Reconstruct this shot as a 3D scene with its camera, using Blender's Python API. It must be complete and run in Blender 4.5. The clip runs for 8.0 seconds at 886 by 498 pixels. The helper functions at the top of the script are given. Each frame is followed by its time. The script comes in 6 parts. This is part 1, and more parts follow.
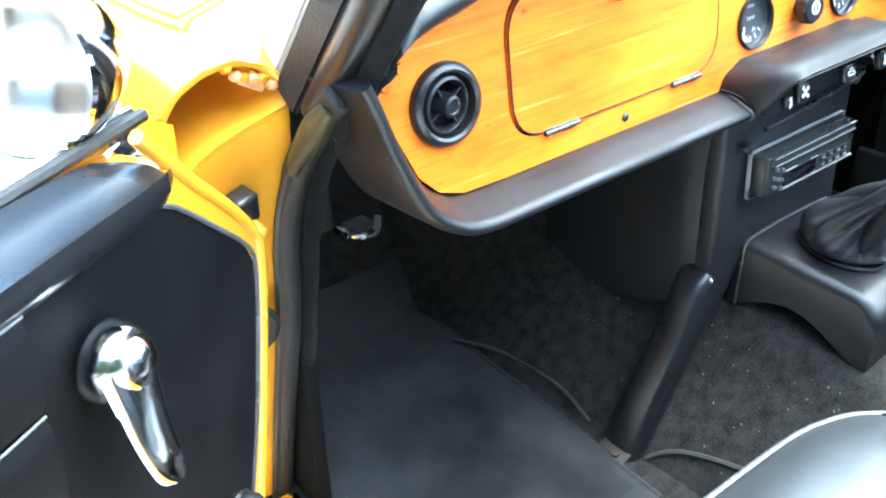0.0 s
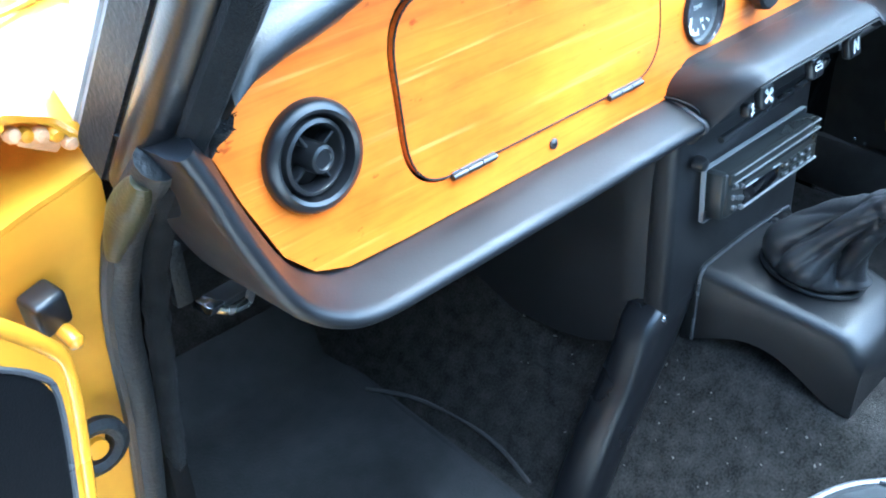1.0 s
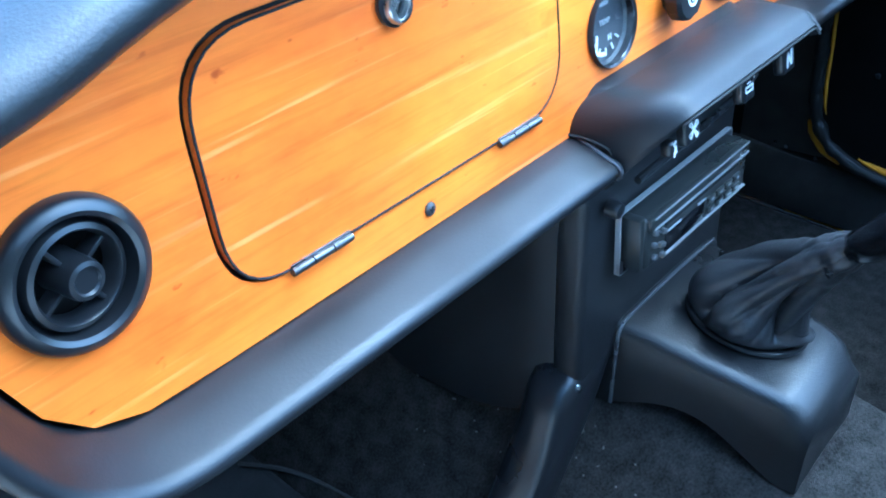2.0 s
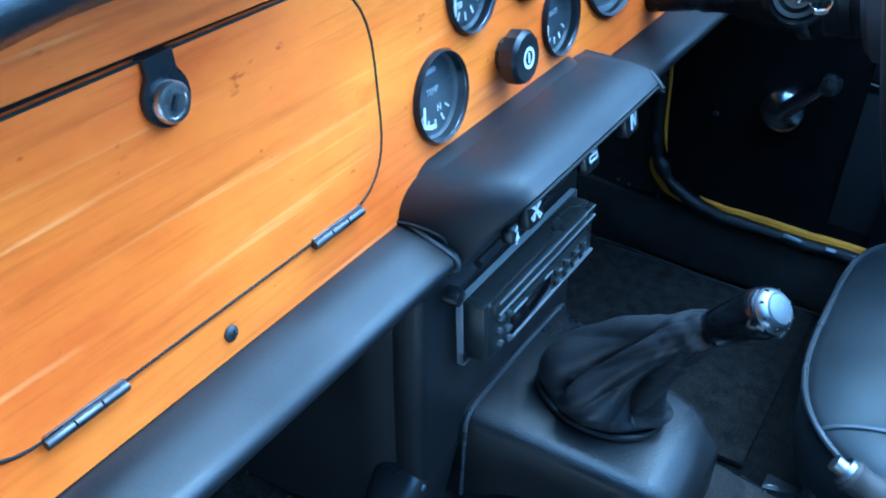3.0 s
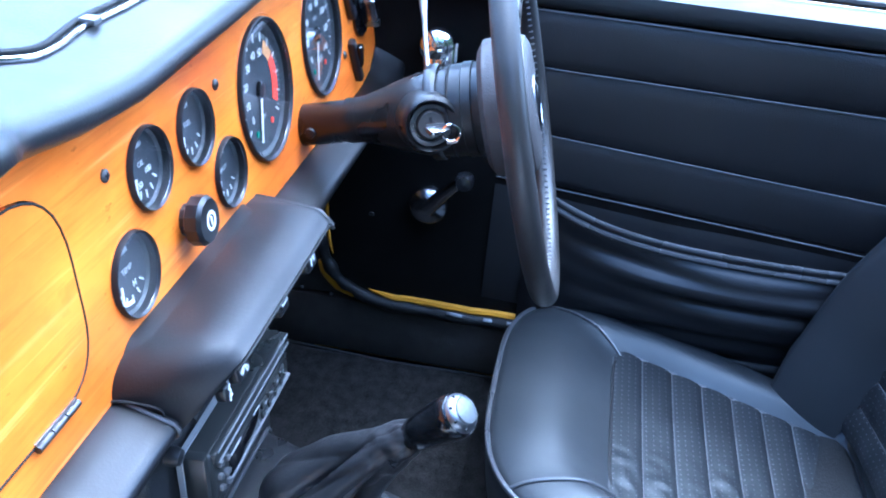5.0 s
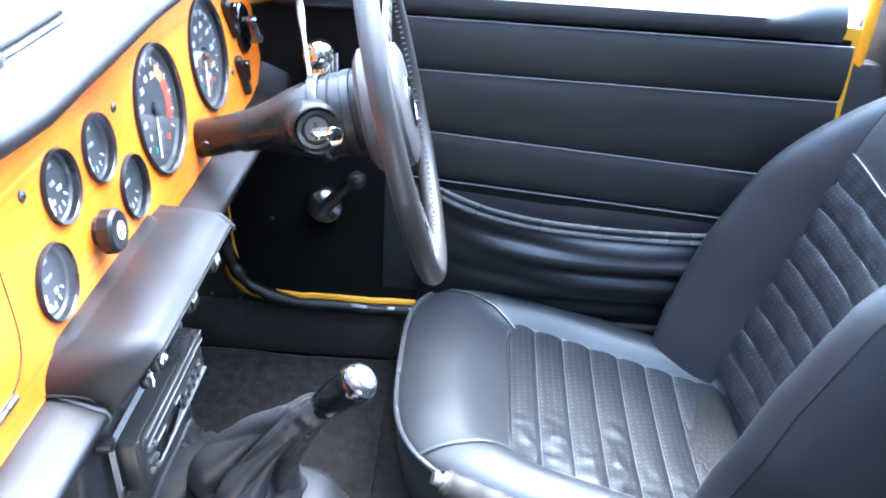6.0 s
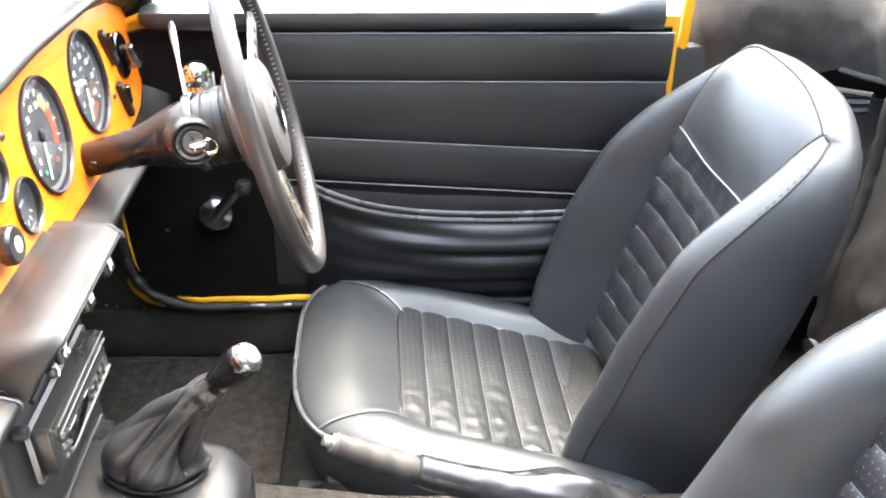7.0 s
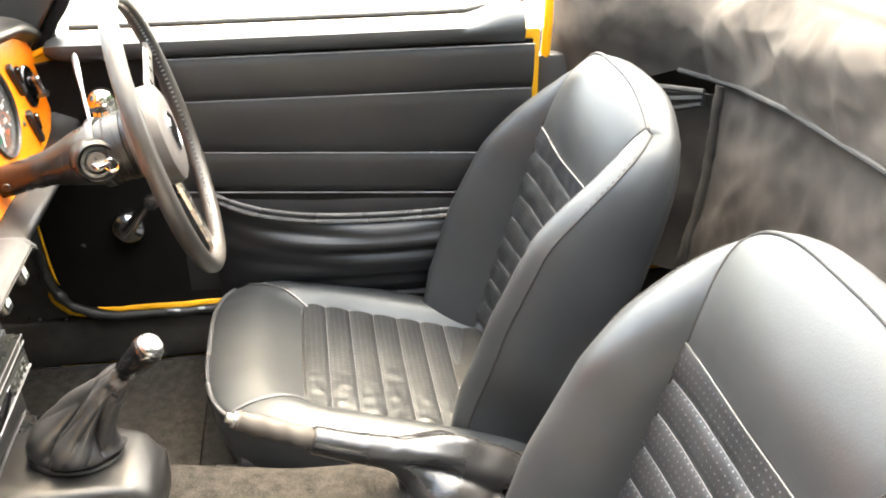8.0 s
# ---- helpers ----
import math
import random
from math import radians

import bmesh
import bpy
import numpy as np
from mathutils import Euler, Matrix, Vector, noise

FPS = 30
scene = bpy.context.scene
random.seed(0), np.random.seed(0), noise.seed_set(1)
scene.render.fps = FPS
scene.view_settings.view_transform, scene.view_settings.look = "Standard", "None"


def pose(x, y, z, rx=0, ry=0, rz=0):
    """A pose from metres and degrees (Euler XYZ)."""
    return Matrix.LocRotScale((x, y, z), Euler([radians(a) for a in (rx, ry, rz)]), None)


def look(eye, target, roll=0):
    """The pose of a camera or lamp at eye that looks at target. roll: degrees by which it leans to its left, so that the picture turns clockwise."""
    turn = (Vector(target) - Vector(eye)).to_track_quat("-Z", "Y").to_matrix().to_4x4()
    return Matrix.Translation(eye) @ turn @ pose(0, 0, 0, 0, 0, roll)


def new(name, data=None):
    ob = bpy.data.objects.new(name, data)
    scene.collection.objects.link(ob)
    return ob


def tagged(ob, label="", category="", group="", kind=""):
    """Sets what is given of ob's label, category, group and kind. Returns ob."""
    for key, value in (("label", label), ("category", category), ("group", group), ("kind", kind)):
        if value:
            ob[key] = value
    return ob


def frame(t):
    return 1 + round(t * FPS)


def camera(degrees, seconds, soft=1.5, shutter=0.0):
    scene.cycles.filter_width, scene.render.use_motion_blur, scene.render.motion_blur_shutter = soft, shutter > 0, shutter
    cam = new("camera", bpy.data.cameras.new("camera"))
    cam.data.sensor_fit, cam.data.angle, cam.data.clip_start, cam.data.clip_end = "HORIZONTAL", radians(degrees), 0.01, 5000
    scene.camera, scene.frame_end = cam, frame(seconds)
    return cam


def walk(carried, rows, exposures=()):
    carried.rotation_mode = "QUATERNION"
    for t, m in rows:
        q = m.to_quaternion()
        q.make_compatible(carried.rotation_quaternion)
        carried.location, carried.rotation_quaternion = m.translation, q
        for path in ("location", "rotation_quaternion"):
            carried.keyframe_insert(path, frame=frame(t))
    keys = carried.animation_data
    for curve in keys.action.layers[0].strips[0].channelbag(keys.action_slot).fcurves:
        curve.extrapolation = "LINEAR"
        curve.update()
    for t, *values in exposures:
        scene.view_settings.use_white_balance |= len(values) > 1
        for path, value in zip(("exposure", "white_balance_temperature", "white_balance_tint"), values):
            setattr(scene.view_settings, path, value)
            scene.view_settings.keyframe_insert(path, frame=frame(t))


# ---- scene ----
cam = camera(50.0, 8.0, soft=2.0)
PATH = [
    (0, (-0.9674, -0.5883, 1.1017), (0.0709, 0.7578, 0.0482), -1.52),
    (0.5, (-0.8945, -0.5189, 1.0792), (0.1901, 0.7748, 0.0069), -2.05),
    (1, (-0.8023, -0.4399, 1.0602), (0.3193, 0.7875, -0.0513), -2.45),
    (2.3, (-0.6088, -0.3197, 1.0212), (0.6570, 0.7057, -0.1391), -0.59),
    (2.5, (-0.5865, -0.3091, 1.0205), (0.7124, 0.6718, -0.1416), 0.09),
    (3, (-0.5467, -0.2876, 1.0223), (0.8685, 0.5542, -0.1128), 2.22),
    (3.5, (-0.5293, -0.2722, 1.0322), (1.0083, 0.4018, -0.0547), 4.13),
    (4, (-0.5233, -0.2622, 1.0572), (1.1071, 0.2289, 0.0081), 5.12),
    (4.5, (-0.5448, -0.2629, 1.0763), (1.1526, 0.0894, 0.0790), 5.02),
    (5, (-0.5815, -0.2691, 1.1003), (1.1531, -0.0475, 0.1297), 5.70),
    (6.5, (-0.7287, -0.3240, 1.1532), (1.0311, -0.3663, 0.2038), 1.86),
    (7, (-0.7958, -0.3550, 1.1775), (0.9650, -0.4850, 0.2379), 0.89),
    (7.5, (-0.8733, -0.3866, 1.2068), (0.8870, -0.5866, 0.2787), 0.22),
    (8, (-0.9494, -0.4188, 1.2306), (0.8066, -0.6743, 0.3079), -0.47),
]
EXPOSURES = [
    (0.0, 3.63, 5100, -8), (1.2, 3.45, 4180, -8), (2.4, 2.66, 3680, -8), (3.2, 2.34, 3400, -12), (4.4, 2.76, 4060, 4),
    (5.2, 3.28, 4230, 5), (6.3, 4.31, 5450, 4), (7.0, 4.40, 6700, 4), (8.0, 4.38, 7850, 3),
]
walk(cam, [(t, look(eye, target, roll)) for t, eye, target, roll in PATH], EXPOSURES)

# ---- daylight: bright hazy sky, soft high sun ----
world = bpy.data.worlds.new("sky")
scene.world = world
world.use_nodes = True
wn = world.node_tree
sky = wn.nodes.new("ShaderNodeTexSky")
sky.sky_type, sky.sun_disc = "NISHITA", False
sky.sun_elevation, sky.sun_rotation = radians(68), radians(112)
sky.air_density, sky.dust_density, sky.ozone_density = 1.0, 5.0, 1.0
wn.nodes["Background"].inputs["Strength"].default_value = 0.15
wn.links.new(sky.outputs[0], wn.nodes["Background"].inputs["Color"])
sun = new("sun", bpy.data.lights.new("sun", "SUN"))
sun.data.energy, sun.data.angle, sun.data.color = 0.95, radians(110), (1.0, 0.96, 0.92)
sun.matrix_world = look((0.95, -0.38, 2.5), (0, 0, 0))


# ---- materials ----
def material(name, colour, rough=0.5, metal=0.0, vary=0.15, scale=30.0, bump=0.0, bump_scale=400.0, coat=0.0, coat_rough=0.12, second=None, sheen=0.0, spec=0.5, wear=0.0):
    """A surface with colour varied at two scales, fine relief and roughness that changes from place to place."""
    m = bpy.data.materials.new(name)
    m.use_nodes = True
    nt, b = m.node_tree, m.node_tree.nodes["Principled BSDF"]
    co = nt.nodes.new("ShaderNodeTexCoord").outputs["Object"]

    def cloud(size, detail):
        n = nt.nodes.new("ShaderNodeTexNoise")
        n.inputs["Scale"].default_value, n.inputs["Detail"].default_value = size, detail
        nt.links.new(co, n.inputs["Vector"])
        return n.outputs["Fac"]

    ramp = nt.nodes.new("ShaderNodeValToRGB")
    dark = [c * (1 - vary) for c in colour]
    light = [min(1, c * (1 + vary)) for c in (second or colour)]
    ramp.color_ramp.elements[0].position, ramp.color_ramp.elements[1].position = 0.3, 0.7
    ramp.color_ramp.elements[0].color, ramp.color_ramp.elements[1].color = (*dark, 1), (*light, 1)
    mix = nt.nodes.new("ShaderNodeMath")
    mix.operation = "MULTIPLY_ADD"
    nt.links.new(cloud(scale, 4), mix.inputs[0])
    mix.inputs[1].default_value = 0.55
    half = nt.nodes.new("ShaderNodeMath")
    half.operation = "MULTIPLY"
    nt.links.new(cloud(scale * 0.13, 3), half.inputs[0])
    half.inputs[1].default_value = 0.45
    nt.links.new(half.outputs[0], mix.inputs[2])
    nt.links.new(mix.outputs[0], ramp.inputs[0])
    nt.links.new(ramp.outputs[0], b.inputs["Base Color"])
    rr = nt.nodes.new("ShaderNodeMapRange")
    rr.inputs["From Min"].default_value, rr.inputs["From Max"].default_value = 0.3, 0.7
    rr.inputs["To Min"].default_value, rr.inputs["To Max"].default_value = max(0.02, rough - 0.08 - wear), min(1, rough + 0.08 + wear)
    nt.links.new(cloud(scale * 0.4, 5), rr.inputs["Value"])
    nt.links.new(rr.outputs[0], b.inputs["Roughness"])
    b.inputs["Metallic"].default_value = metal
    b.inputs["Coat Weight"].default_value = coat
    b.inputs["Coat Roughness"].default_value = coat_rough
    b.inputs["Sheen Weight"].default_value = sheen
    b.inputs["Specular IOR Level"].default_value = spec
    if bump:
        bp = nt.nodes.new("ShaderNodeBump")
        bp.inputs["Strength"].default_value, bp.inputs["Distance"].default_value = bump, 0.002
        nt.links.new(cloud(bump_scale, 3), bp.inputs["Height"])
        nt.links.new(bp.outputs[0], b.inputs["Normal"])
    return m


def wood_material(name):
    """Orange varnished veneer: grain lines along x, blotches and a gloss coat."""
    m = material(name, (0.62, 0.17, 0.022), 0.38, coat=0.14, coat_rough=0.2, spec=0.3)
    nt, b = m.node_tree, m.node_tree.nodes["Principled BSDF"]
    co = nt.nodes.new("ShaderNodeTexCoord")

    def layer(size, detail, stretch, turn=0.0):
        mp = nt.nodes.new("ShaderNodeMapping")
        mp.inputs["Scale"].default_value, mp.inputs["Rotation"].default_value = stretch, (0, turn, 0)
        nt.links.new(co.outputs["Object"], mp.inputs["Vector"])
        n = nt.nodes.new("ShaderNodeTexNoise")
        n.inputs["Scale"].default_value, n.inputs["Detail"].default_value, n.inputs["Roughness"].default_value = size, detail, 0.6
        nt.links.new(mp.outputs[0], n.inputs["Vector"])
        return n.outputs["Fac"]

    def ramp(src, stops):
        r = nt.nodes.new("ShaderNodeValToRGB")
        e = r.color_ramp.elements
        e[0].position, e[0].color = stops[0][0], (*stops[0][1], 1)
        e[1].position, e[1].color = stops[-1][0], (*stops[-1][1], 1)
        for p, c in stops[1:-1]:
            e.new(p).color = (*c, 1)
        nt.links.new(src, r.inputs[0])
        return r.outputs[0]

    def blend(kind, a, c, fac):
        x = nt.nodes.new("ShaderNodeMixRGB")
        x.blend_type = kind
        nt.links.new(a, x.inputs[1]), nt.links.new(c, x.inputs[2])
        x.inputs[0].default_value = fac
        return x.outputs[0]

    base = ramp(layer(5, 5, (1, 1, 2.2), 0.12), [(0.3, (0.60, 0.108, 0.005)), (0.52, (0.75, 0.187, 0.009)), (0.72, (0.84, 0.272, 0.017))])
    grain = ramp(layer(14, 6, (0.5, 1, 9), 0.12), [(0.3, (0.66, 0.6, 0.52)), (0.5, (1, 1, 1)), (0.75, (1.0, 1.0, 1.0))])
    fine = ramp(layer(120, 3, (0.06, 1, 1.6), 0.12), [(0.28, (0.72, 0.66, 0.6)), (0.45, (1, 1, 1)), (0.68, (1, 1, 1))])
    pale = ramp(layer(95, 2, (0.045, 1, 1.4), 0.20), [(0.61, (0, 0, 0)), (0.70, (0.11, 0.10, 0.04))])
    patch = ramp(layer(9, 2, (1, 1, 1)), [(0.36, (0, 0, 0)), (0.56, (1, 1, 1))])
    stain = ramp(layer(11, 4, (1, 1, 1.6)), [(0.24, (0.55, 0.30, 0.20)), (0.37, (1, 1, 1))])
    spots = ramp(layer(34, 3, (1, 1, 2.0)), [(0.27, (0.42, 0.22, 0.12)), (0.33, (1, 1, 1))])
    c = blend("ADD", blend("MULTIPLY", blend("MULTIPLY", blend("MULTIPLY", blend("MULTIPLY", base, grain, 0.6), fine, 0.5), stain, 0.75), spots, 0.8), blend("MULTIPLY", pale, patch, 1.0), 1.0)
    nt.links.new(c, b.inputs["Base Color"])
    return m


def insert_material(name):
    """Black perforated vinyl: staggered rows of small pale pin-holes over a fine grain."""
    m = material(name, (0.0095, 0.0102, 0.0115), 0.46, bump=0.16, bump_scale=320, scale=40, coat=0.22, coat_rough=0.36)
    nt, b = m.node_tree, m.node_tree.nodes["Principled BSDF"]
    base = b.inputs["Base Color"].links[0].from_socket
    co = nt.nodes.new("ShaderNodeUVMap")
    sep = nt.nodes.new("ShaderNodeSeparateXYZ")
    nt.links.new(co.outputs[0], sep.inputs[0])

    def op(kind, a, c):
        n = nt.nodes.new("ShaderNodeMath")
        n.operation = kind
        for k, v in enumerate((a, c)):
            if isinstance(v, (int, float)):
                n.inputs[k].default_value = v
            else:
                nt.links.new(v, n.inputs[k])
        return n.outputs[0]

    row = op("MULTIPLY", sep.outputs[1], 1 / 0.0092)
    shift = op("MULTIPLY", op("MODULO", op("FLOOR", row, 0), 2), 0.5)
    cx = op("ABSOLUTE", op("SUBTRACT", op("FRACT", op("ADD", op("MULTIPLY", sep.outputs[0], 1 / 0.0092), shift), 0), 0.5), 0)
    cy = op("ABSOLUTE", op("SUBTRACT", op("FRACT", row, 0), 0.5), 0)
    dot = op("MULTIPLY", op("LESS_THAN", cx, 0.11), op("LESS_THAN", cy, 0.10))
    mx = nt.nodes.new("ShaderNodeMixRGB")
    nt.links.new(dot, mx.inputs[0]), nt.links.new(base, mx.inputs[1])
    mx.inputs[2].default_value = (0.10, 0.103, 0.108, 1)
    nt.links.new(mx.outputs[0], b.inputs["Base Color"])
    return m


def glass_material(name, tint=(1, 1, 1)):
    m = bpy.data.materials.new(name)
    m.use_nodes = True
    b = m.node_tree.nodes["Principled BSDF"]
    b.inputs["Base Color"].default_value, b.inputs["Roughness"].default_value = (*tint, 1), 0.02
    b.inputs["Transmission Weight"].default_value, b.inputs["IOR"].default_value = 1.0, 1.3
    return m


WOOD = wood_material("varnished_veneer")
VINYL = material("black_vinyl", (0.0118, 0.0118, 0.0128), 0.42, spec=0.52, bump=0.3, bump_scale=650, scale=25, wear=0.04)
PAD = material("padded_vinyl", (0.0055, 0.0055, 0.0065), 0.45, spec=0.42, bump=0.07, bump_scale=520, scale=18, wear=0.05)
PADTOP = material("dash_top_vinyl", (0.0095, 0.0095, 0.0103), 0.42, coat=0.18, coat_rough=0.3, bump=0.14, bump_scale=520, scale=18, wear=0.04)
GRIP = material("worn_grip", (0.046, 0.041, 0.037), 0.55, spec=0.22, metal=0.0, vary=0.25, scale=60, wear=0.1)
# Driver's crank: chrome darkened, with the footwell's shade put into its colour.
CRANK = material("shaded_chrome_crank", (0.40, 0.40, 0.42), 0.20, metal=1.0, vary=0.1)
GREYRING = material("dial_ring", (0.06, 0.065, 0.07), 0.45, vary=0.1)
SHROUD = material("shroud_vinyl", (0.0065, 0.0065, 0.007), 0.38, spec=0.50, bump=0.22, bump_scale=600, scale=22, wear=0.05)
COWL = material("matt_vinyl", (0.006, 0.006, 0.007), 0.50, spec=0.42, bump=0.12, bump_scale=620, scale=18, wear=0.05)
DISC = material("shift_disc", (0.13, 0.135, 0.14), 0.45, metal=0.5, vary=0.25, scale=220)
RUST = material("rusty_metal", (0.024, 0.018, 0.014), 0.7, metal=0.3, vary=0.4, scale=80, bump=0.5)
LEATHER = material("black_leather", (0.0200, 0.0213, 0.0230), 0.46, bump=0.08, bump_scale=520, scale=16, wear=0.06, coat=0.12, coat_rough=0.36, spec=0.50)
THREAD = material("pale_thread", (0.085, 0.087, 0.09), 0.6, vary=0.2, scale=120)
INSERT = insert_material("perforated_leather")
for cool in (LEATHER, INSERT):
    cool.node_tree.nodes["Principled BSDF"].inputs["Specular Tint"].default_value = (0.90, 0.97, 1.0, 1)
PIPING = material("piping", (0.06, 0.06, 0.063), 0.28, spec=0.8)
SEAM = material("seam", (0.004, 0.004, 0.004), 0.8)
CARPET = material("charcoal_carpet", (0.0125, 0.0115, 0.0106), 0.98, vary=0.55, scale=420, bump=1.0, bump_scale=1100, second=(0.030, 0.0278, 0.0255), spec=0.05)
MAT = material("rubber_mat", (0.018, 0.018, 0.0182), 0.8, spec=0.3, vary=0.5, scale=26, bump=0.5, bump_scale=300)
# Dull trim darkened: the shade of footwells and door front in its colour.
BOARD = material("dull_shaded_trim", (0.0060, 0.0056, 0.0053), 0.8, spec=0.07, vary=0.3, scale=20, bump=0.3, bump_scale=500)
# Passenger's door trim: same vinyl as VINYL, darkened to hold its dimmer light.
DOORTRIM = material("shaded_door_vinyl", (0.0032, 0.0032, 0.0036), 0.58, spec=0.13, bump=0.25, bump_scale=650, scale=25, wear=0.05)
GAITER = material("creased_vinyl", (0.020, 0.020, 0.0215), 0.36, spec=0.6, bump=0.25, bump_scale=420, scale=30, wear=0.05)
GLOSSVINYL = material("shiny_vinyl", (0.008, 0.008, 0.009), 0.30, spec=0.5, bump=0.1, bump_scale=500, scale=20)
GLOSSBOOT = material("shiny_boot_vinyl", (0.012, 0.012, 0.013), 0.27, spec=0.6, bump=0.1, bump_scale=420, scale=26, wear=0.06)
FADED = material("faded_welt", (0.028, 0.026, 0.024), 0.8, vary=0.3)
RUBBER = material("black_rubber", (0.009, 0.009, 0.009), 0.62, vary=0.3, bump=0.6, bump_scale=240)
FELT = material("edge_felt", (0.007, 0.007, 0.0075), 0.95, vary=0.3, bump=0.7, bump_scale=900, sheen=0.04, spec=0.1)
YELLOW = material("saffron_paint", (0.70, 0.31, 0.012), 0.3, vary=0.08, scale=9, coat=1.0)
OLDYELLOW = material("worn_saffron_paint", (0.60, 0.29, 0.009), 0.5, vary=0.25, scale=16, coat=0.08, coat_rough=0.2, wear=0.1, spec=0.35)
CHROME = material("chrome", (0.82, 0.82, 0.84), 0.09, metal=1.0, vary=0.04, wear=0.03)
DARKSTEEL = material("tarnished_steel", (0.11, 0.105, 0.10), 0.5, metal=1.0, vary=0.3, scale=90, wear=0.1)
BEZEL = material("bezel_black", (0.010, 0.010, 0.011), 0.5, spec=0.35, vary=0.1)
STEEL = material("dull_steel", (0.26, 0.26, 0.27), 0.35, metal=1.0, vary=0.15, wear=0.1)
ALLOY = material("worn_alloy", (0.55, 0.52, 0.48), 0.32, metal=1.0, vary=0.15, scale=60, wear=0.1)
PLASTIC = material("black_plastic", (0.012, 0.012, 0.013), 0.3, vary=0.1)
GLOSS = material("gloss_black", (0.0045, 0.0045, 0.005), 0.15)
COLUMN = material("column_enamel", (0.006, 0.0055, 0.005), 0.30, spec=0.42, vary=0.25, scale=40, wear=0.05)
# Black dials lifted to blue-grey: the glass's sky reflection put into the colour.
DIAL = material("dial_sky_haze", (0.026, 0.030, 0.036), 0.55, vary=0.08)
WHITE = material("white_print", (0.75, 0.75, 0.72), 0.5, vary=0.03)
WELT = material("pale_welt", (0.10, 0.10, 0.105), 0.45, vary=0.1)
PRINT = material("pale_print", (0.45, 0.46, 0.46), 0.5, vary=0.03)
GREY = material("grey_print", (0.3, 0.31, 0.32), 0.5, vary=0.03)
RED = material("red_print", (0.72, 0.05, 0.02), 0.5, vary=0.05)
AMBER = material("amber_print", (0.7, 0.35, 0.12), 0.5, vary=0.05)
GREEN = material("green_lens", (0.03, 0.25, 0.14), 0.3, vary=0.05)
SILVER = material("radio_silver", (0.16, 0.16, 0.165), 0.35, metal=0.7, vary=0.1)
# Half-diffuse grey: chrome's bright reflection put into the radio trim's colour.
TRIMLINE = material("bright_chrome_tone", (0.30, 0.305, 0.31), 0.38, metal=0.35, vary=0.1)
RADIO = material("radio_black", (0.020, 0.021, 0.020), 0.34, vary=0.1)
SCREEN = material("display_black", (0.004, 0.004, 0.005), 0.1)
RIM = material("worn_rim_leather", (0.022, 0.0200, 0.0185), 0.44, vary=0.22, scale=30, bump=0.10, bump_scale=420, wear=0.08)
HUBPAD = material("hub_rubber", (0.045, 0.04, 0.038), 0.55, vary=0.15, bump=0.3)
CANVAS = material("hood_cloth", (0.025, 0.0220, 0.0192), 0.8, vary=0.5, scale=14, bump=0.5, bump_scale=700, second=(0.050, 0.0442, 0.0390), wear=0.1, spec=0.16)
GROUND = material("pale_gravel", (0.55, 0.53, 0.48), 0.9, vary=0.25, scale=1.2, bump=0.6, bump_scale=60, second=(0.64, 0.62, 0.57))
LEAF = material("dark_leaves", (0.035, 0.06, 0.02), 0.6, vary=0.5, scale=3)
BARK = material("bark", (0.09, 0.065, 0.045), 0.9, vary=0.3, bump=0.8, bump_scale=40)
POST = material("weathered_post", (0.22, 0.2, 0.17), 0.85, vary=0.25, scale=20)
PRIMER = material("flaking_primer", (0.50, 0.30, 0.16), 0.6, vary=0.4, scale=90, bump=0.5, bump_scale=300)
OLIVE = material("grimy_tape", (0.035, 0.030, 0.011), 0.38, vary=0.4, scale=60, bump=0.3)
RAIL = material("pale_rail_paint", (0.42, 0.42, 0.43), 0.35, vary=0.12, scale=20)
# Sill and post trim, colour lightened to make up for its deep shade.
SILLTRIM = material("lightened_sill_trim", (0.040, 0.036, 0.0315), 0.75, vary=0.4, scale=30, spec=0.25, bump=0.5, bump_scale=500)
LINT = material("pale_lint", (0.13, 0.12, 0.105), 0.9, vary=0.5, scale=300, spec=0.1)
GLASS = glass_material("clear_glass")
MIRROR = material("mirror_glass", (0.9, 0.9, 0.9), 0.04, metal=1.0, vary=0.01)


# ---- building helpers ----
def thing(name, loc, label, category, group="", kind=""):
    ob = new(name)
    ob.empty_display_size = 0.02
    ob.location = loc
    return tagged(ob, label, category, group, kind)


def finish(bm, name, mat, angle=42):
    bmesh.ops.recalc_face_normals(bm, faces=bm.faces)
    me = bpy.data.meshes.new(name)
    bm.to_mesh(me)
    bm.free()
    me.materials.append(mat)
    for p in me.polygons:
        p.use_smooth = True
    me.set_sharp_from_angle(angle=radians(angle))
    return me


def offset_of(ob):
    return Matrix.Translation(ob.location) if ob.data is None else Matrix.Identity(4)


def part(name, bm, mat, parent, label="", angle=42):
    """Links a bmesh, in world places, as one mesh under a thing or a part."""
    ob = new(name, finish(bm, name, mat, angle))
    ob.parent = parent
    ob.matrix_parent_inverse = offset_of(parent).inverted()
    return tagged(ob, label)


def solid(name, bm, mat, label, category, kind="", group="", angle=42):
    """A thing of one mesh."""
    return tagged(new(name, finish(bm, name, mat, angle)), label, category, group, kind)


def block(size, m=None, bevel=0.0, seg=2, bm=None):
    own = bmesh.new()
    bmesh.ops.create_cube(own, size=1, matrix=Matrix.Diagonal((*size, 1)))
    if bevel:
        bmesh.ops.bevel(own, geom=own.edges[:] + own.verts[:], offset=bevel, segments=seg, affect="EDGES", profile=0.5)
    if m is not None:
        bmesh.ops.transform(own, matrix=m, verts=own.verts)
    if bm is None:
        return own
    tmp = bpy.data.meshes.new("tmp")
    own.to_mesh(tmp)
    own.free()
    bm.from_mesh(tmp)
    bpy.data.meshes.remove(tmp)
    return bm


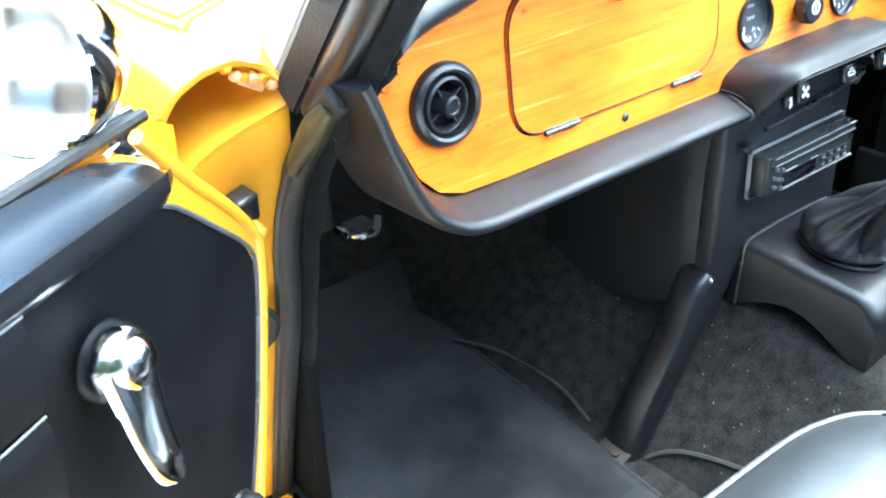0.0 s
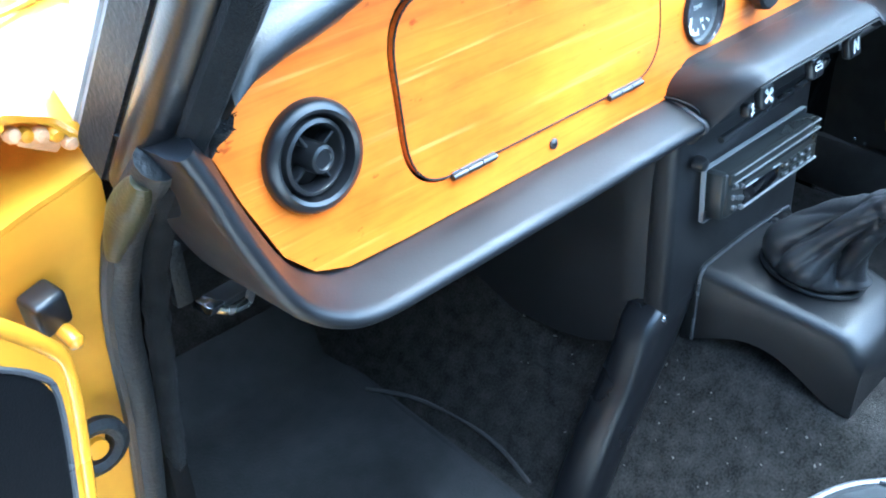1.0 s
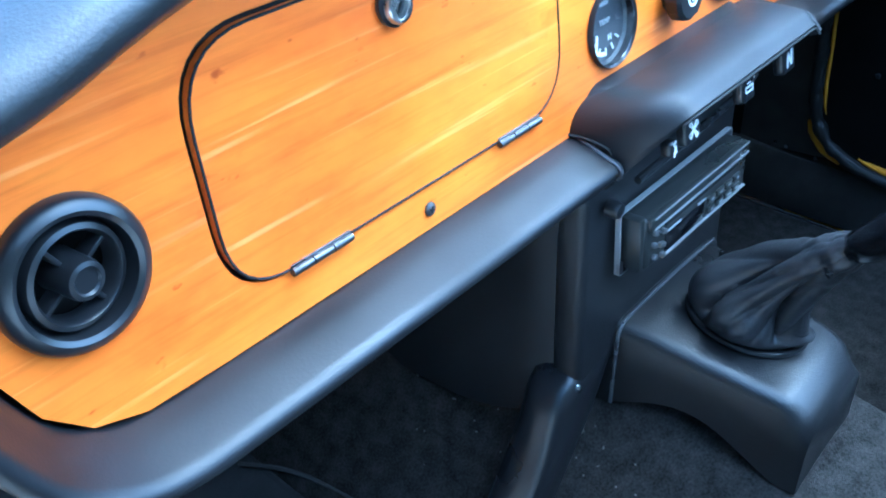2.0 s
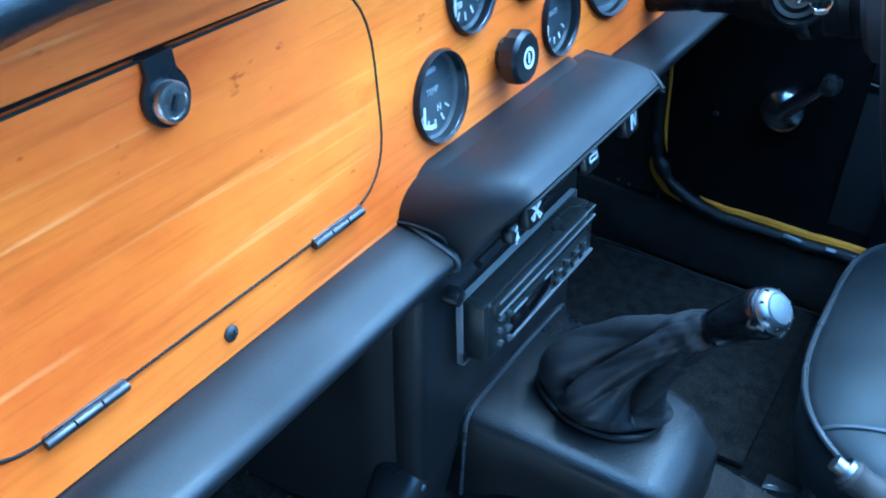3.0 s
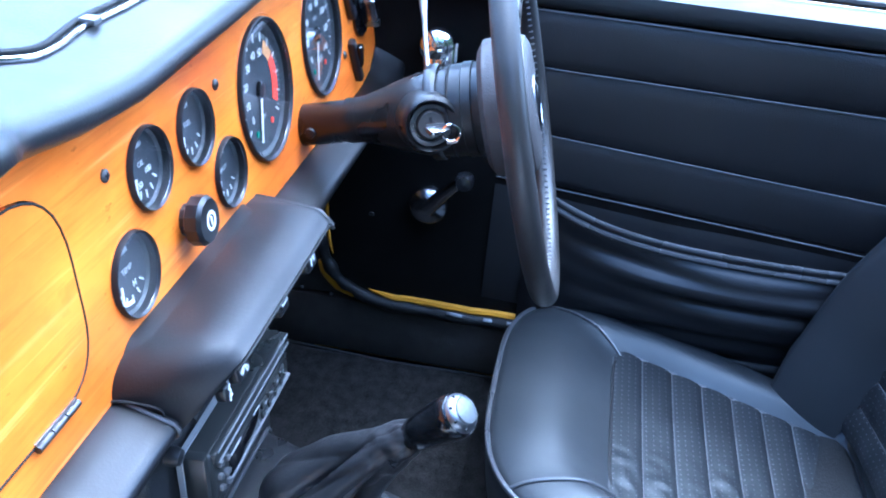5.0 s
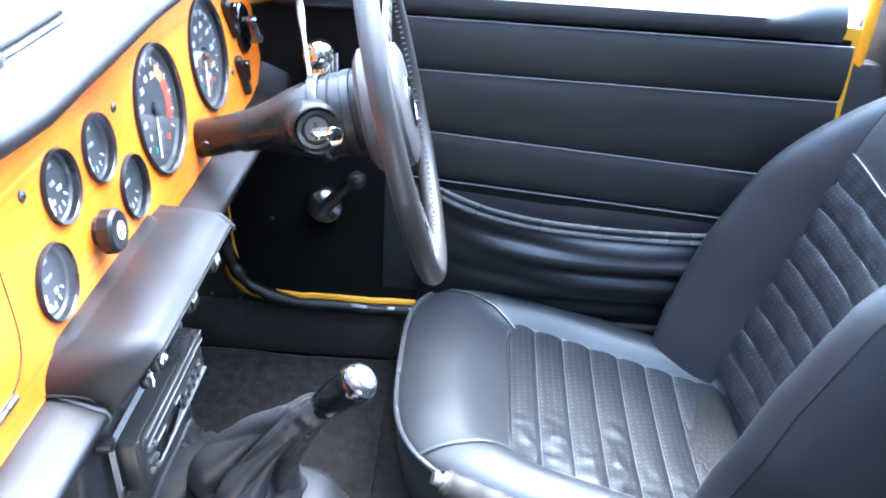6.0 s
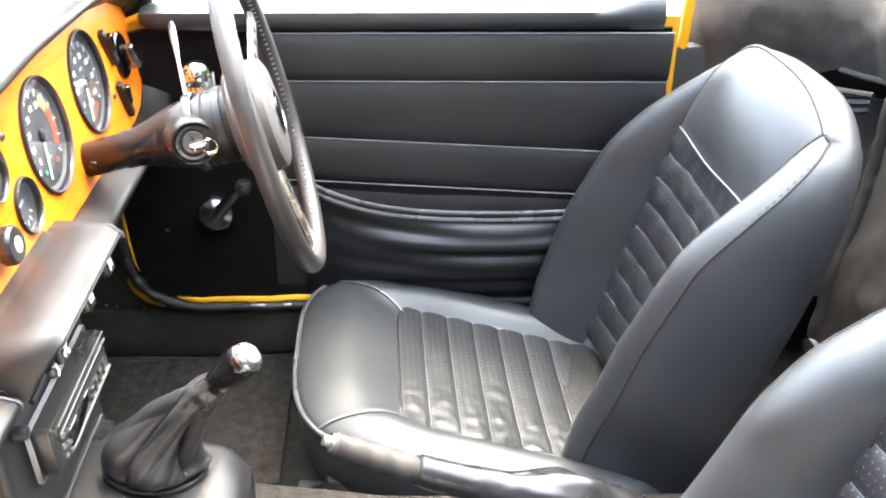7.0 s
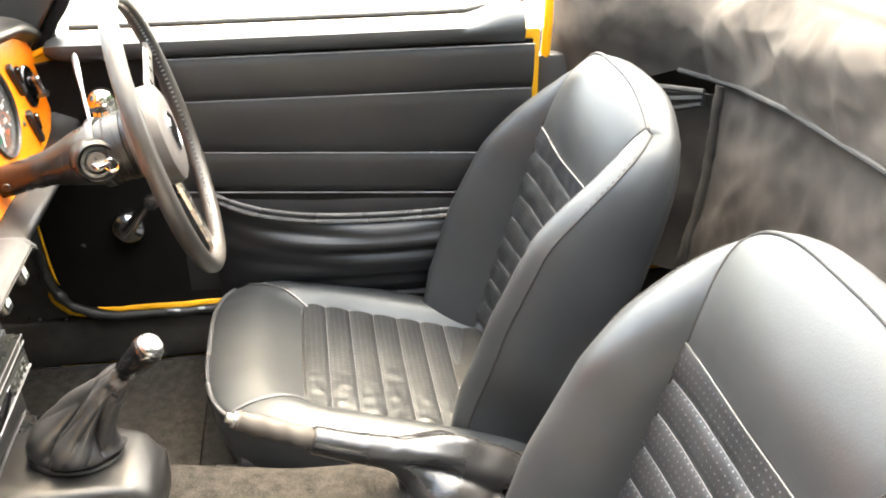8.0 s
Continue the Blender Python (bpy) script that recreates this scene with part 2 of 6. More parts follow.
def loft(rings, closed=True, caps=True, bm=None):
    bm = bm or bmesh.new()
    rows = [[bm.verts.new(p) for p in ring] for ring in rings]
    n = len(rows[0])
    for a, b in zip(rows, rows[1:]):
        for k in range(n if closed else n - 1):
            j = (k + 1) % n
            bm.faces.new((a[k], a[j], b[j], b[k]))
    if caps and closed:
        bm.faces.new(rows[0][::-1])
        bm.faces.new(rows[-1])
    return bm


def tube(pts, r, n=10, bm=None, closed=False, caps=True):
    """A round bar along points; r may be a list of radii."""
    pts = [Vector(p) for p in pts]
    rs = list(r) if isinstance(r, (list, tuple)) else [r] * len(pts)
    rings, side = [], None
    for k, p in enumerate(pts):
        if closed:
            d = pts[(k + 1) % len(pts)] - pts[k - 1]
        else:
            d = pts[min(k + 1, len(pts) - 1)] - pts[max(k - 1, 0)]
        d.normalize()
        if side is None:
            side = d.orthogonal().normalized()
        side = (side - d * side.dot(d)).normalized()
        up = d.cross(side)
        rings.append([p + rs[k] * (math.cos(a) * side + math.sin(a) * up) for a in (2 * math.pi * i / n for i in range(n))])
    if closed:
        bm = bm or bmesh.new()
        rows = [[bm.verts.new(p) for p in ring] for ring in rings]
        for a, b in zip(rows, rows[1:] + rows[:1]):
            best = min(range(n), key=lambda s: (a[0].co - b[s].co).length) if a is rows[-1] else 0
            for k in range(n):
                bm.faces.new((a[k], a[(k + 1) % n], b[(k + 1 + best) % n], b[(k + best) % n]))
        return bm
    return loft(rings, True, caps, bm)


def smooth_path(pts, steps=6):
    """A Catmull-Rom curve through points."""
    pts = [Vector(p) for p in pts]
    out = []
    for k in range(len(pts) - 1):
        a, b, c, d = pts[max(k - 1, 0)], pts[k], pts[k + 1], pts[min(k + 2, len(pts) - 1)]
        for i in range(steps):
            t = i / steps
            out.append(0.5 * (2 * b + (c - a) * t + (2 * a - 5 * b + 4 * c - d) * t * t + (3 * b - a - 3 * c + d) * t ** 3))
    return out + [pts[-1]]


def lathe(profile, m, n=32, bm=None, caps=False):
    """Turns (radius, height) round the local z axis of m."""
    rings = [[m @ Vector((max(r, 1e-5) * math.cos(2 * math.pi * i / n), max(r, 1e-5) * math.sin(2 * math.pi * i / n), h)) for i in range(n)] for r, h in profile]
    return loft(rings, True, caps, bm)


def sheet(f, nu, nv, thick=0.0, uv=None):
    """A grid surface f(u, v) for u, v in 0..1, made thick along its normals."""
    bm = bmesh.new()
    rows = [[bm.verts.new(f(i / nu, j / nv)) for j in range(nv + 1)] for i in range(nu + 1)]
    lay = bm.loops.layers.uv.new("UVMap")
    for i in range(nu):
        for j in range(nv):
            face = bm.faces.new((rows[i][j], rows[i + 1][j], rows[i + 1][j + 1], rows[i][j + 1]))
            if uv:
                for lo, (a, b) in zip(face.loops, ((i, j), (i + 1, j), (i + 1, j + 1), (i, j + 1))):
                    lo[lay].uv = (uv[0] * a / nu, uv[1] * b / nv)
    if thick:
        bmesh.ops.recalc_face_normals(bm, faces=bm.faces)
        bmesh.ops.solidify(bm, geom=bm.faces[:], thickness=thick)
    return bm


def rounded(points, radius, steps=6):
    """A closed polygon with its corners rounded; radius may be one per corner."""
    out, n = [], len(points)
    for k in range(n):
        p, a, b = Vector(points[k]), Vector(points[k - 1]), Vector(points[(k + 1) % n])
        r = radius[k] if isinstance(radius, (list, tuple)) else radius
        da, db = (a - p), (b - p)
        r = min(r, da.length * 0.49, db.length * 0.49)
        s, e = p + da.normalized() * r, p + db.normalized() * r
        for i in range(steps + 1):
            t = i / steps
            out.append(s * (1 - t) ** 2 + p * 2 * t * (1 - t) + e * t * t)
    return out


def plate(outline, holes, depth, m):
    """A flat board in the local xz plane of m, from its face at y = 0 back to y = depth, with holes."""
    bm = bmesh.new()
    for loop in (outline, *holes):
        vs = [bm.verts.new((p[0], 0, p[1])) for p in loop]
        for a, b in zip(vs, vs[1:] + vs[:1]):
            bm.edges.new((a, b))
    bmesh.ops.triangle_fill(bm, use_beauty=True, use_dissolve=False, edges=bm.edges[:])
    if depth:
        got = bmesh.ops.extrude_face_region(bm, geom=bm.faces[:])
        bmesh.ops.translate(bm, verts=[g for g in got["geom"] if isinstance(g, bmesh.types.BMVert)], vec=(0, depth, 0))
    bmesh.ops.transform(bm, matrix=m, verts=bm.verts)
    return bm


def circle(x, z, r, n=32):
    return [(x + r * math.cos(2 * math.pi * i / n), z + r * math.sin(2 * math.pi * i / n)) for i in range(n)]


def lettering(text, size, m, mat, parent, name="lettering"):
    """Flat letters in the local xz plane of m, facing -y, centred."""
    cu = bpy.data.curves.new("letters", "FONT")
    cu.body, cu.size, cu.align_x, cu.align_y, cu.extrude = text, size, "CENTER", "CENTER", 0.0002
    tmp = bpy.data.objects.new("letters", cu)
    me = bpy.data.meshes.new_from_object(tmp)
    bpy.data.objects.remove(tmp)
    bm = bmesh.new()
    bm.from_mesh(me)
    bpy.data.meshes.remove(me)
    bmesh.ops.transform(bm, matrix=m @ pose(0, 0, 0, 90), verts=bm.verts)
    return part(name, bm, mat, parent)


DASH = pose(0, 0, 0.72, -8.2)


def on_dash(x, v, d=0.0):
    """A point of the dashboard: x across, v up its face, d behind the face (minus: before it)."""
    return DASH @ Vector((x, d, v))


def table(rows, x):
    """Reads a value between the rows (x, value)."""
    for (a, p), (b, q) in zip(rows, rows[1:]):
        if x <= b:
            t = min(max((x - a) / (b - a), 0), 1)
            return p + (q - p) * t
    return rows[-1][1]


def arch(t):
    """A half wave: 0 at t = 0 and 1, 1 between."""
    return max(0.0, math.sin(math.pi * t))


def ease(a, b, x):
    t = min(max((x - a) / (b - a), 0), 1)
    return t * t * (3 - 2 * t)


MID = 0.03  # the car's centre line


# ================= the setting =================
def build_ground():
    rings = [[(r * math.cos(a), r * math.sin(a), 0) for a in (2 * math.pi * i / 48 for i in range(48))] for r in (0.01, 3, 12, 60, 400, 3000)]
    solid("ground", loft(rings, True, False), GROUND, "pale dry gravel yard under and round the car", "ground", "structure")


# the torn seal round the driver's door opening: down the front post, along the sill
SEAL_RUN = [(0.085, 0.62), (0.074, 0.54), (0.067, 0.453), (0.061, 0.405), (0.050, 0.378), (0.027, 0.351), (-0.006, 0.335), (-0.055, 0.326), (-0.3, 0.326), (-0.8, 0.326)]


def build_cabin():
    for x0, x1 in ((-0.60, -0.10), (0.14, 0.66)):
        def pan(u, v, x0=x0, x1=x1):
            y = 0.60 - 1.75 * v
            z = 0.205 + max(0, y - 0.43) * 0.85
            return (x0 + (x1 - x0) * u, y, z)
        solid("floor", sheet(pan, 6, 40, 0.02), CARPET, "charcoal carpet on the footwell floor", "floor", "structure")

    def hump(v):
        y = 0.62 - 1.75 * v
        base = table([(-1.2, 0.21), (-0.3, 0.225), (0.05, 0.245), (0.34, 0.27), (0.62, 0.30)], y)
        top = table([(-1.2, 0.335), (-0.35, 0.36), (-0.2, 0.385), (0.0, 0.405), (0.3, 0.47), (0.62, 0.55)], y)
        flat = table([(-1.2, 0.07), (0.0, 0.085), (0.62, 0.15)], y)
        ring = []
        for k in range(25):
            a = k / 24 * 2 - 1
            w = abs(a)
            s = 1 if a > 0 else -1
            if w < 0.4:
                x, z = flat * w / 0.4, top - 0.012 * (w / 0.4) ** 2
            else:
                t = (w - 0.4) / 0.6
                x = flat + (base - flat) * (t ** 1.25)
                z = 0.203 + (top - 0.012 - 0.203) * (1 - t) ** 0.9
            ring.append(Vector((MID + s * x, y, z)) + Vector((0, 0, 1)) * 0.004 * noise.noise(Vector((a * 3, y * 9, 1))))
        return ring
    solid("transmission_tunnel", loft([hump(k / 60) for k in range(61)], False, False), CARPET, "charcoal carpet over the transmission tunnel", "tunnel", "structure")
    rnd = random.Random(21)
    bm = bmesh.new()
    for _ in range(150):
        y = rnd.uniform(-0.40, 0.18)
        ring = hump((0.62 - y) / 1.75)
        k, f = rnd.choice((1, 2, 3, 4, 4, 5, 5, 19, 20, 21, 22)), rnd.random()
        p = ring[k].lerp(ring[k + 1], f)
        slope = math.degrees(math.atan2(ring[k + 1].z - ring[k].z, ring[k + 1].x - ring[k].x))
        size = rnd.uniform(0.0008, 0.0019)
        block((size * rnd.uniform(1, 2.4), size, 0.0006), Matrix.Translation(p + Vector((0, 0, 0.0008))) @ pose(0, 0, 0, 0, -slope, 0) @ pose(0, 0, 0, 0, 0, rnd.uniform(0, 180)), 0, 1, bm)
    solid("lint", bm, LINT, "pale lint and crumbs scattered on the carpet", "lint", "stuff")
    # bulkhead and sides of the footwells
    solid("bulkhead", block((1.30, 0.02, 0.62), pose(MID, 0.61, 0.60)), RUBBER, "dark bulkhead at the front of the footwells", "wall", "structure")
    for x in (-0.575, 0.635):
        solid("kick_panel", block((0.02, 0.46, 0.58), pose(x, 0.40, 0.47), 0.005), BOARD, "black trim on the footwell side", "wall", "structure")
    solid("rear_bulkhead", block((1.36, 0.02, 0.62), pose(MID, -1.20, 0.50), 0.005), CARPET, "dark carpet on the panel behind the seats", "wall", "structure")
    # sills with a painted edge and a rubber strip
    for s in (-1, 1):
        x = MID + s * 0.62
        sill = thing("sill", (x, -0.4, 0.25), "saffron painted door sill with a black seal", "sill", kind="structure")
        low = -0.030 if s > 0 else 0.085
        part("body", block((0.10, 1.23, 0.24) if s > 0 else (0.10, 1.36, 0.24), pose(x + s * 0.04, -0.525 if s > 0 else -0.45, 0.170 - low), 0.012), OLDYELLOW, sill)
        part("inner_trim", block((0.034, 1.34, 0.098), pose(x - s * 0.018, -0.47, 0.238 - low), 0.010), SILLTRIM, sill, "brown-grey trim on the sill")
        part("trim_welt", tube(smooth_path([(x - s * 0.036, 0.16 - 0.8 * k / 8, 0.2185 + 0.002 * math.sin(k * 2.1)) for k in range(9)], 3), 0.0016, 6), FADED, sill, "faded welt along the carpet's lower edge")
        edge = [(0.606, y, z) for y, z in SEAL_RUN] if s > 0 else [(x - s * 0.006, 0.14, 0.32 - low), (x - s * 0.004, 0.08, 0.299 - low), (x - s * 0.002, 0.02, 0.292 - low), (x - s * 0.002, -0.3, 0.294 - low), (x - s * 0.002, -0.8, 0.294 - low)]
        run = [p + Vector((0.0015, 0, 0.0020)) * noise.noise(p * 38) for p in smooth_path(edge, 14)]
        part("seal", tube(run, [(0.0088 if s > 0 else 0.0105) + 0.0036 * noise.noise(p * 62) for p in run], 10), RUBBER, sill, "worn torn rubber seal")
        if s > 0:
            bare = run[48:82]
            part("bare_corner", tube([p + Vector((0.004, 0.009, -0.009)) for p in bare], [0.002 + 0.0065 * arch(k / 33) ** 0.7 + 0.004 * noise.noise(p * 110) * arch(k / 33) for k, p in enumerate(bare)], 10), OLDYELLOW, sill, "bare saffron paint where the seal has lifted")
            part("post_trim", sheet(lambda u, v: run[int(84 * v)].lerp(Vector((0.626, 0.20, max(run[int(84 * v)].z - 0.03 * v, 0.305))), u) + Vector((0.008, 0.0, 0.0)), 12, 84, 0.004), SILLTRIM, sill, "dull trim on the front post", 70)
            for y, z in ((0.112, 0.328), (0.094, 0.326), (0.047, 0.325)):
                part("trim_stud", lathe([(0.0028, 0), (0.0020, 0.0016), (0, 0.002)], pose(0.606 + 0.10 * y, y, z, 0, -90), 10), STEEL, sill)
            for y, w in ((-0.145, 0.030), (-0.195, 0.016), (-0.232, 0.022)):
                part("torn_backing", block((0.005, w * 0.8, 0.0012), pose(0.5985, y, run[-20].z + 0.0070, 7, -48, 14 - 700 * w), 0.0005), SILVER, sill, "silvery torn backing strip")
            part("painted_lip", tube([p + Vector((0.006, -0.010, 0.006)) for p in run[:50]], [0.0026 - 0.0018 * ease(36, 49, k) for k in range(50)], 8), OLDYELLOW, sill, "saffron lip round the door opening")
            rail = [p + Vector((0.008, 0, 0.0105)) for p in run[86:]]
            part("painted_rail", tube(rail, [0.0015 + 0.0050 * ease(0, 16, k) for k in range(len(rail))], 8), OLDYELLOW, sill, "saffron rail above the seal")
        for y in (-0.16, -0.215):
            part("clip", block((0.012, 0.022, 0.005), pose(x - s * 0.007, y, 0.3045 - low, 0, s * 18), 0.002), STEEL, sill)
        # rear quarter trim behind the door
        solid("quarter_panel", block((0.03, 0.40, 0.52), pose(MID + s * 0.64, -1.02, 0.50), 0.01), VINYL, "black trim beside the rear shelf", "wall", "structure")
        rear = thing("rear_wing", (x, -1.3, 0.4), "saffron painted rear wing beside the cockpit", "car body", kind="structure")
        part("skin", sheet(lambda u, v, s=s: (MID + s * (0.665 + 0.06 * math.sin(v * 2.6)), -0.88 - 1.08 * u, 0.83 - 0.57 * v), 10, 10, 0.01), YELLOW, rear)
        part("jamb", tube(smooth_path([(MID + s * 0.634, -0.842, 0.885), (MID + s * 0.634, -0.842, 0.80), (MID + s * 0.636, -0.836, 0.70), (MID + s * 0.640, -0.826, 0.55), (MID + s * 0.640, -0.822, 0.26)], 5), 0.0085, 10), OLDYELLOW, rear)
    deck = thing("boot_deck", (MID, -1.6, 0.8), "saffron painted deck and tail behind the cockpit", "car body", kind="structure")
    part("deck", sheet(lambda u, v: (MID + (u - 0.5) * 1.36, -1.33 - 0.62 * v, 0.845 + 0.02 * arch(u) - 0.07 * v * v), 14, 10, 0.008), YELLOW, deck)
    part("tail", sheet(lambda u, v: (MID + (u - 0.5) * 1.36, -1.955 - 0.015 * arch(v), 0.775 - 0.52 * v), 14, 8, 0.008), YELLOW, deck)
    nose = thing("nose_panel", (MID, 1.6, 0.6), "saffron painted panel at the front of the car", "car body", kind="structure")
    part("panel", sheet(lambda u, v: (MID + (u - 0.5) * 1.40, 1.61 + 0.02 * arch(v), 0.855 - 0.60 * v), 14, 8, 0.008), YELLOW, nose)
    # underside of the car, so that no ground shows through the floor
    solid("underbody", block((1.40, 2.3, 0.03), pose(MID, -0.35, 0.165)), RUBBER, "black underside of the car", "car body", "structure")


# the wing's section: its arched rear rim over the hinge pocket, and further forward
RIM_X = [(0.0, 0.627), (0.08, 0.632), (0.18, 0.648), (0.32, 0.676), (0.45, 0.705), (0.56, 0.730), (0.66, 0.755), (0.76, 0.778), (0.88, 0.785), (1.0, 0.770)]
RIM_Z = [(0.0, 0.780), (0.08, 0.797), (0.18, 0.817), (0.32, 0.829), (0.45, 0.826), (0.56, 0.814), (0.66, 0.790), (0.76, 0.745), (0.88, 0.55), (1.0, 0.24)]
CROWN_X = [(0.0, 0.575), (0.32, 0.672), (0.56, 0.732), (0.66, 0.757), (0.76, 0.778), (0.88, 0.785), (1.0, 0.770)]
CROWN_Z = [(0.0, 0.850), (0.32, 0.842), (0.56, 0.820), (0.66, 0.792), (0.76, 0.745), (0.88, 0.55), (1.0, 0.24)]


def build_passenger_post():
    post = thing("hinge_post", (-0.66, 0.1, 0.3), "saffron painted door post with a hollow hinge pocket", "door post", kind="structure")
    fold = smooth_path([(-0.603, 0.099, 0.776), (-0.625, 0.100, 0.769), (-0.650, 0.100, 0.763), (-0.680, 0.102, 0.751), (-0.705, 0.105, 0.732), (-0.752, 0.112, 0.680)], 6)
    rim = smooth_path([(-0.598, 0.103, 0.784), (-0.618, 0.103, 0.814), (-0.646, 0.103, 0.826), (-0.676, 0.103, 0.823), (-0.702, 0.103, 0.810), (-0.750, 0.104, 0.742)], 6)

    def pocket(u, v):
        g = u * (len(fold) - 1)
        k = min(int(g), len(fold) - 2)
        c, e = fold[k].lerp(fold[k + 1], g - k), rim[k].lerp(rim[k + 1], g - k)
        deep = 0.085 * ease(0.0, 0.30, u) + 0.012
        return c.lerp(e, v) + Vector((0, deep * math.sin(math.pi * v) ** 0.75, 0.012 * math.sin(math.pi * v) * (1 - v)))
    part("hinge_pocket", sheet(pocket, 44, 22, 0.004), OLDYELLOW, post, "hollow painted pocket behind the wing", 80)
    crest = [(-p.x, p.z) for p in fold]

    def face(u, v):
        x = -0.602 - 0.150 * u
        z = 0.20 + (table(crest, -x) - 0.20) * v
        y = table([(0.2, 0.238), (0.43, 0.182), (0.55, 0.160), (0.63, 0.137), (0.70, 0.110), (0.76, 0.101), (0.79, 0.099)], z)
        return Vector((x, y + 0.004 + 0.012 * math.sin(math.pi * u) * ease(0.76, 0.55, z), z))
    part("face", sheet(face, 30, 44, 0.005), OLDYELLOW, post, "scuffed saffron painted face", 80)
    for u, r in ((0.085, 0.0024), (0.150, 0.0018)):
        part("bead", tube([face(u, k / 24 * 0.93) + Vector((0, -0.001, 0)) for k in range(25)], r, 8), OLDYELLOW, post)
    part("groove", tube([face(0.118, k / 24 * 0.93) + Vector((0, -0.0002, 0)) for k in range(25)], 0.0009, 6), RUST, post, "dark grimy groove")
    hinge = part("hinge_bracket", block((0.030, 0.008, 0.012), pose(-0.628, 0.112, 0.802, 20, 32, 10), 0.003), PRIMER, post, "corroded metal hinge end")
    rnd = random.Random(8)
    for k in range(6):
        part("rust_lump", lathe([(0.0055, 0), (0.0058, 0.003), (0.0040, 0.007), (0, 0.008)], pose(-0.652 + 0.008 * k, 0.108 + 0.004 * rnd.random(), 0.815 - 0.0035 * k + 0.006 * rnd.random(), 70 + 30 * rnd.random(), 40 * k), 9), PRIMER if k % 2 else OLDYELLOW, hinge)
    sw = part("light_switch", block((0.024, 0.022, 0.030), pose(-0.660, 0.097, 0.698, 12, -8, 12), 0.004, 3), PLASTIC, post, "black door light switch")
    part("plunger", lathe([(0, 0), (0.0058, 0), (0.0058, 0.014), (0.003, 0.017), (0, 0.0175)], pose(-0.655, 0.091, 0.681, 110, 0, 10), 12), YELLOW, sw, "yellow switch plunger")
    grom = part("grommet", lathe([(0.012, 0.0), (0.020, 0.0), (0.027, 0.006), (0.027, 0.012), (0.020, 0.016), (0.014, 0.013), (0.012, 0.0)], pose(-0.6450, 0.152, 0.5300, 90), 28), RUBBER, post, "round black rubber grommet")
    part("plug", lathe([(0, 0), (0.009, 0), (0.009, 0.006), (0, 0.007)], pose(-0.6450, 0.144, 0.5300, 90), 12), YELLOW, grom)
    seal = thing("door_seal", (-0.60, 0.15, 0.3), "black rubber door seal with a frayed felt edge", "seal", kind="structure")
    line = [(-0.600, 0.014, 0.813), (-0.602, 0.036, 0.789), (-0.602, 0.059, 0.764), (-0.602, 0.099, 0.712), (-0.602, 0.133, 0.634), (-0.600, 0.158, 0.517), (-0.600, 0.200, 0.36), (-0.600, 0.242, 0.19)]
    run = smooth_path(line, 8)
    part("rubber_strip", tube([p + Vector((0.0012, 0.0012, 0)) * noise.noise(p * 45) for p in run], 0.0135, 12), RUBBER, seal)
    part("outer_lip", tube([p + Vector((-0.011, -0.004, 0.001)) for p in run[6:]], 0.0052, 8), VINYL, seal, "shiny outer lip of the seal")
    tape = [p + Vector((-0.009, -0.006, 0)) for p in run[4:24]]
    part("tape", tube(tape, [0.004 + 0.0085 * arch(0.12 + 0.8 * k / 19) for k in range(20)], 12), OLIVE, seal, "grimy olive tape over the seal")
    inner = [(-0.572, -0.010, 0.836), (-0.574, 0.014, 0.810), (-0.575, 0.043, 0.780), (-0.575, 0.093, 0.719), (-0.575, 0.128, 0.640), (-0.574, 0.156, 0.530), (-0.574, 0.186, 0.40), (-0.574, 0.212, 0.29), (-0.574, 0.236, 0.17)]
    path = [p + Vector((0.0022 * noise.noise(p * 60), 0.0026 * noise.noise(p * 75), 0)) for p in smooth_path(inner, 16)]
    part("felt_edge", tube(path, 0.0100, 10), FELT, seal, "frayed black felt edge")
    bm = bmesh.new()
    for p in path:
        for k in range(3):
            d = Vector((rnd.uniform(-0.3, 1), rnd.uniform(-1, 0.4), rnd.uniform(-0.5, 0.5))).normalized()
            tube([p + d * 0.008, p + d * (0.0105 + 0.0022 * rnd.random()) + Vector((0, 0, 0.001 * rnd.random()))], [0.0006, 0.0003], 4, bm)
    tagged(part("fringe", bm, FELT, seal, "loose black threads"), kind="stuff")


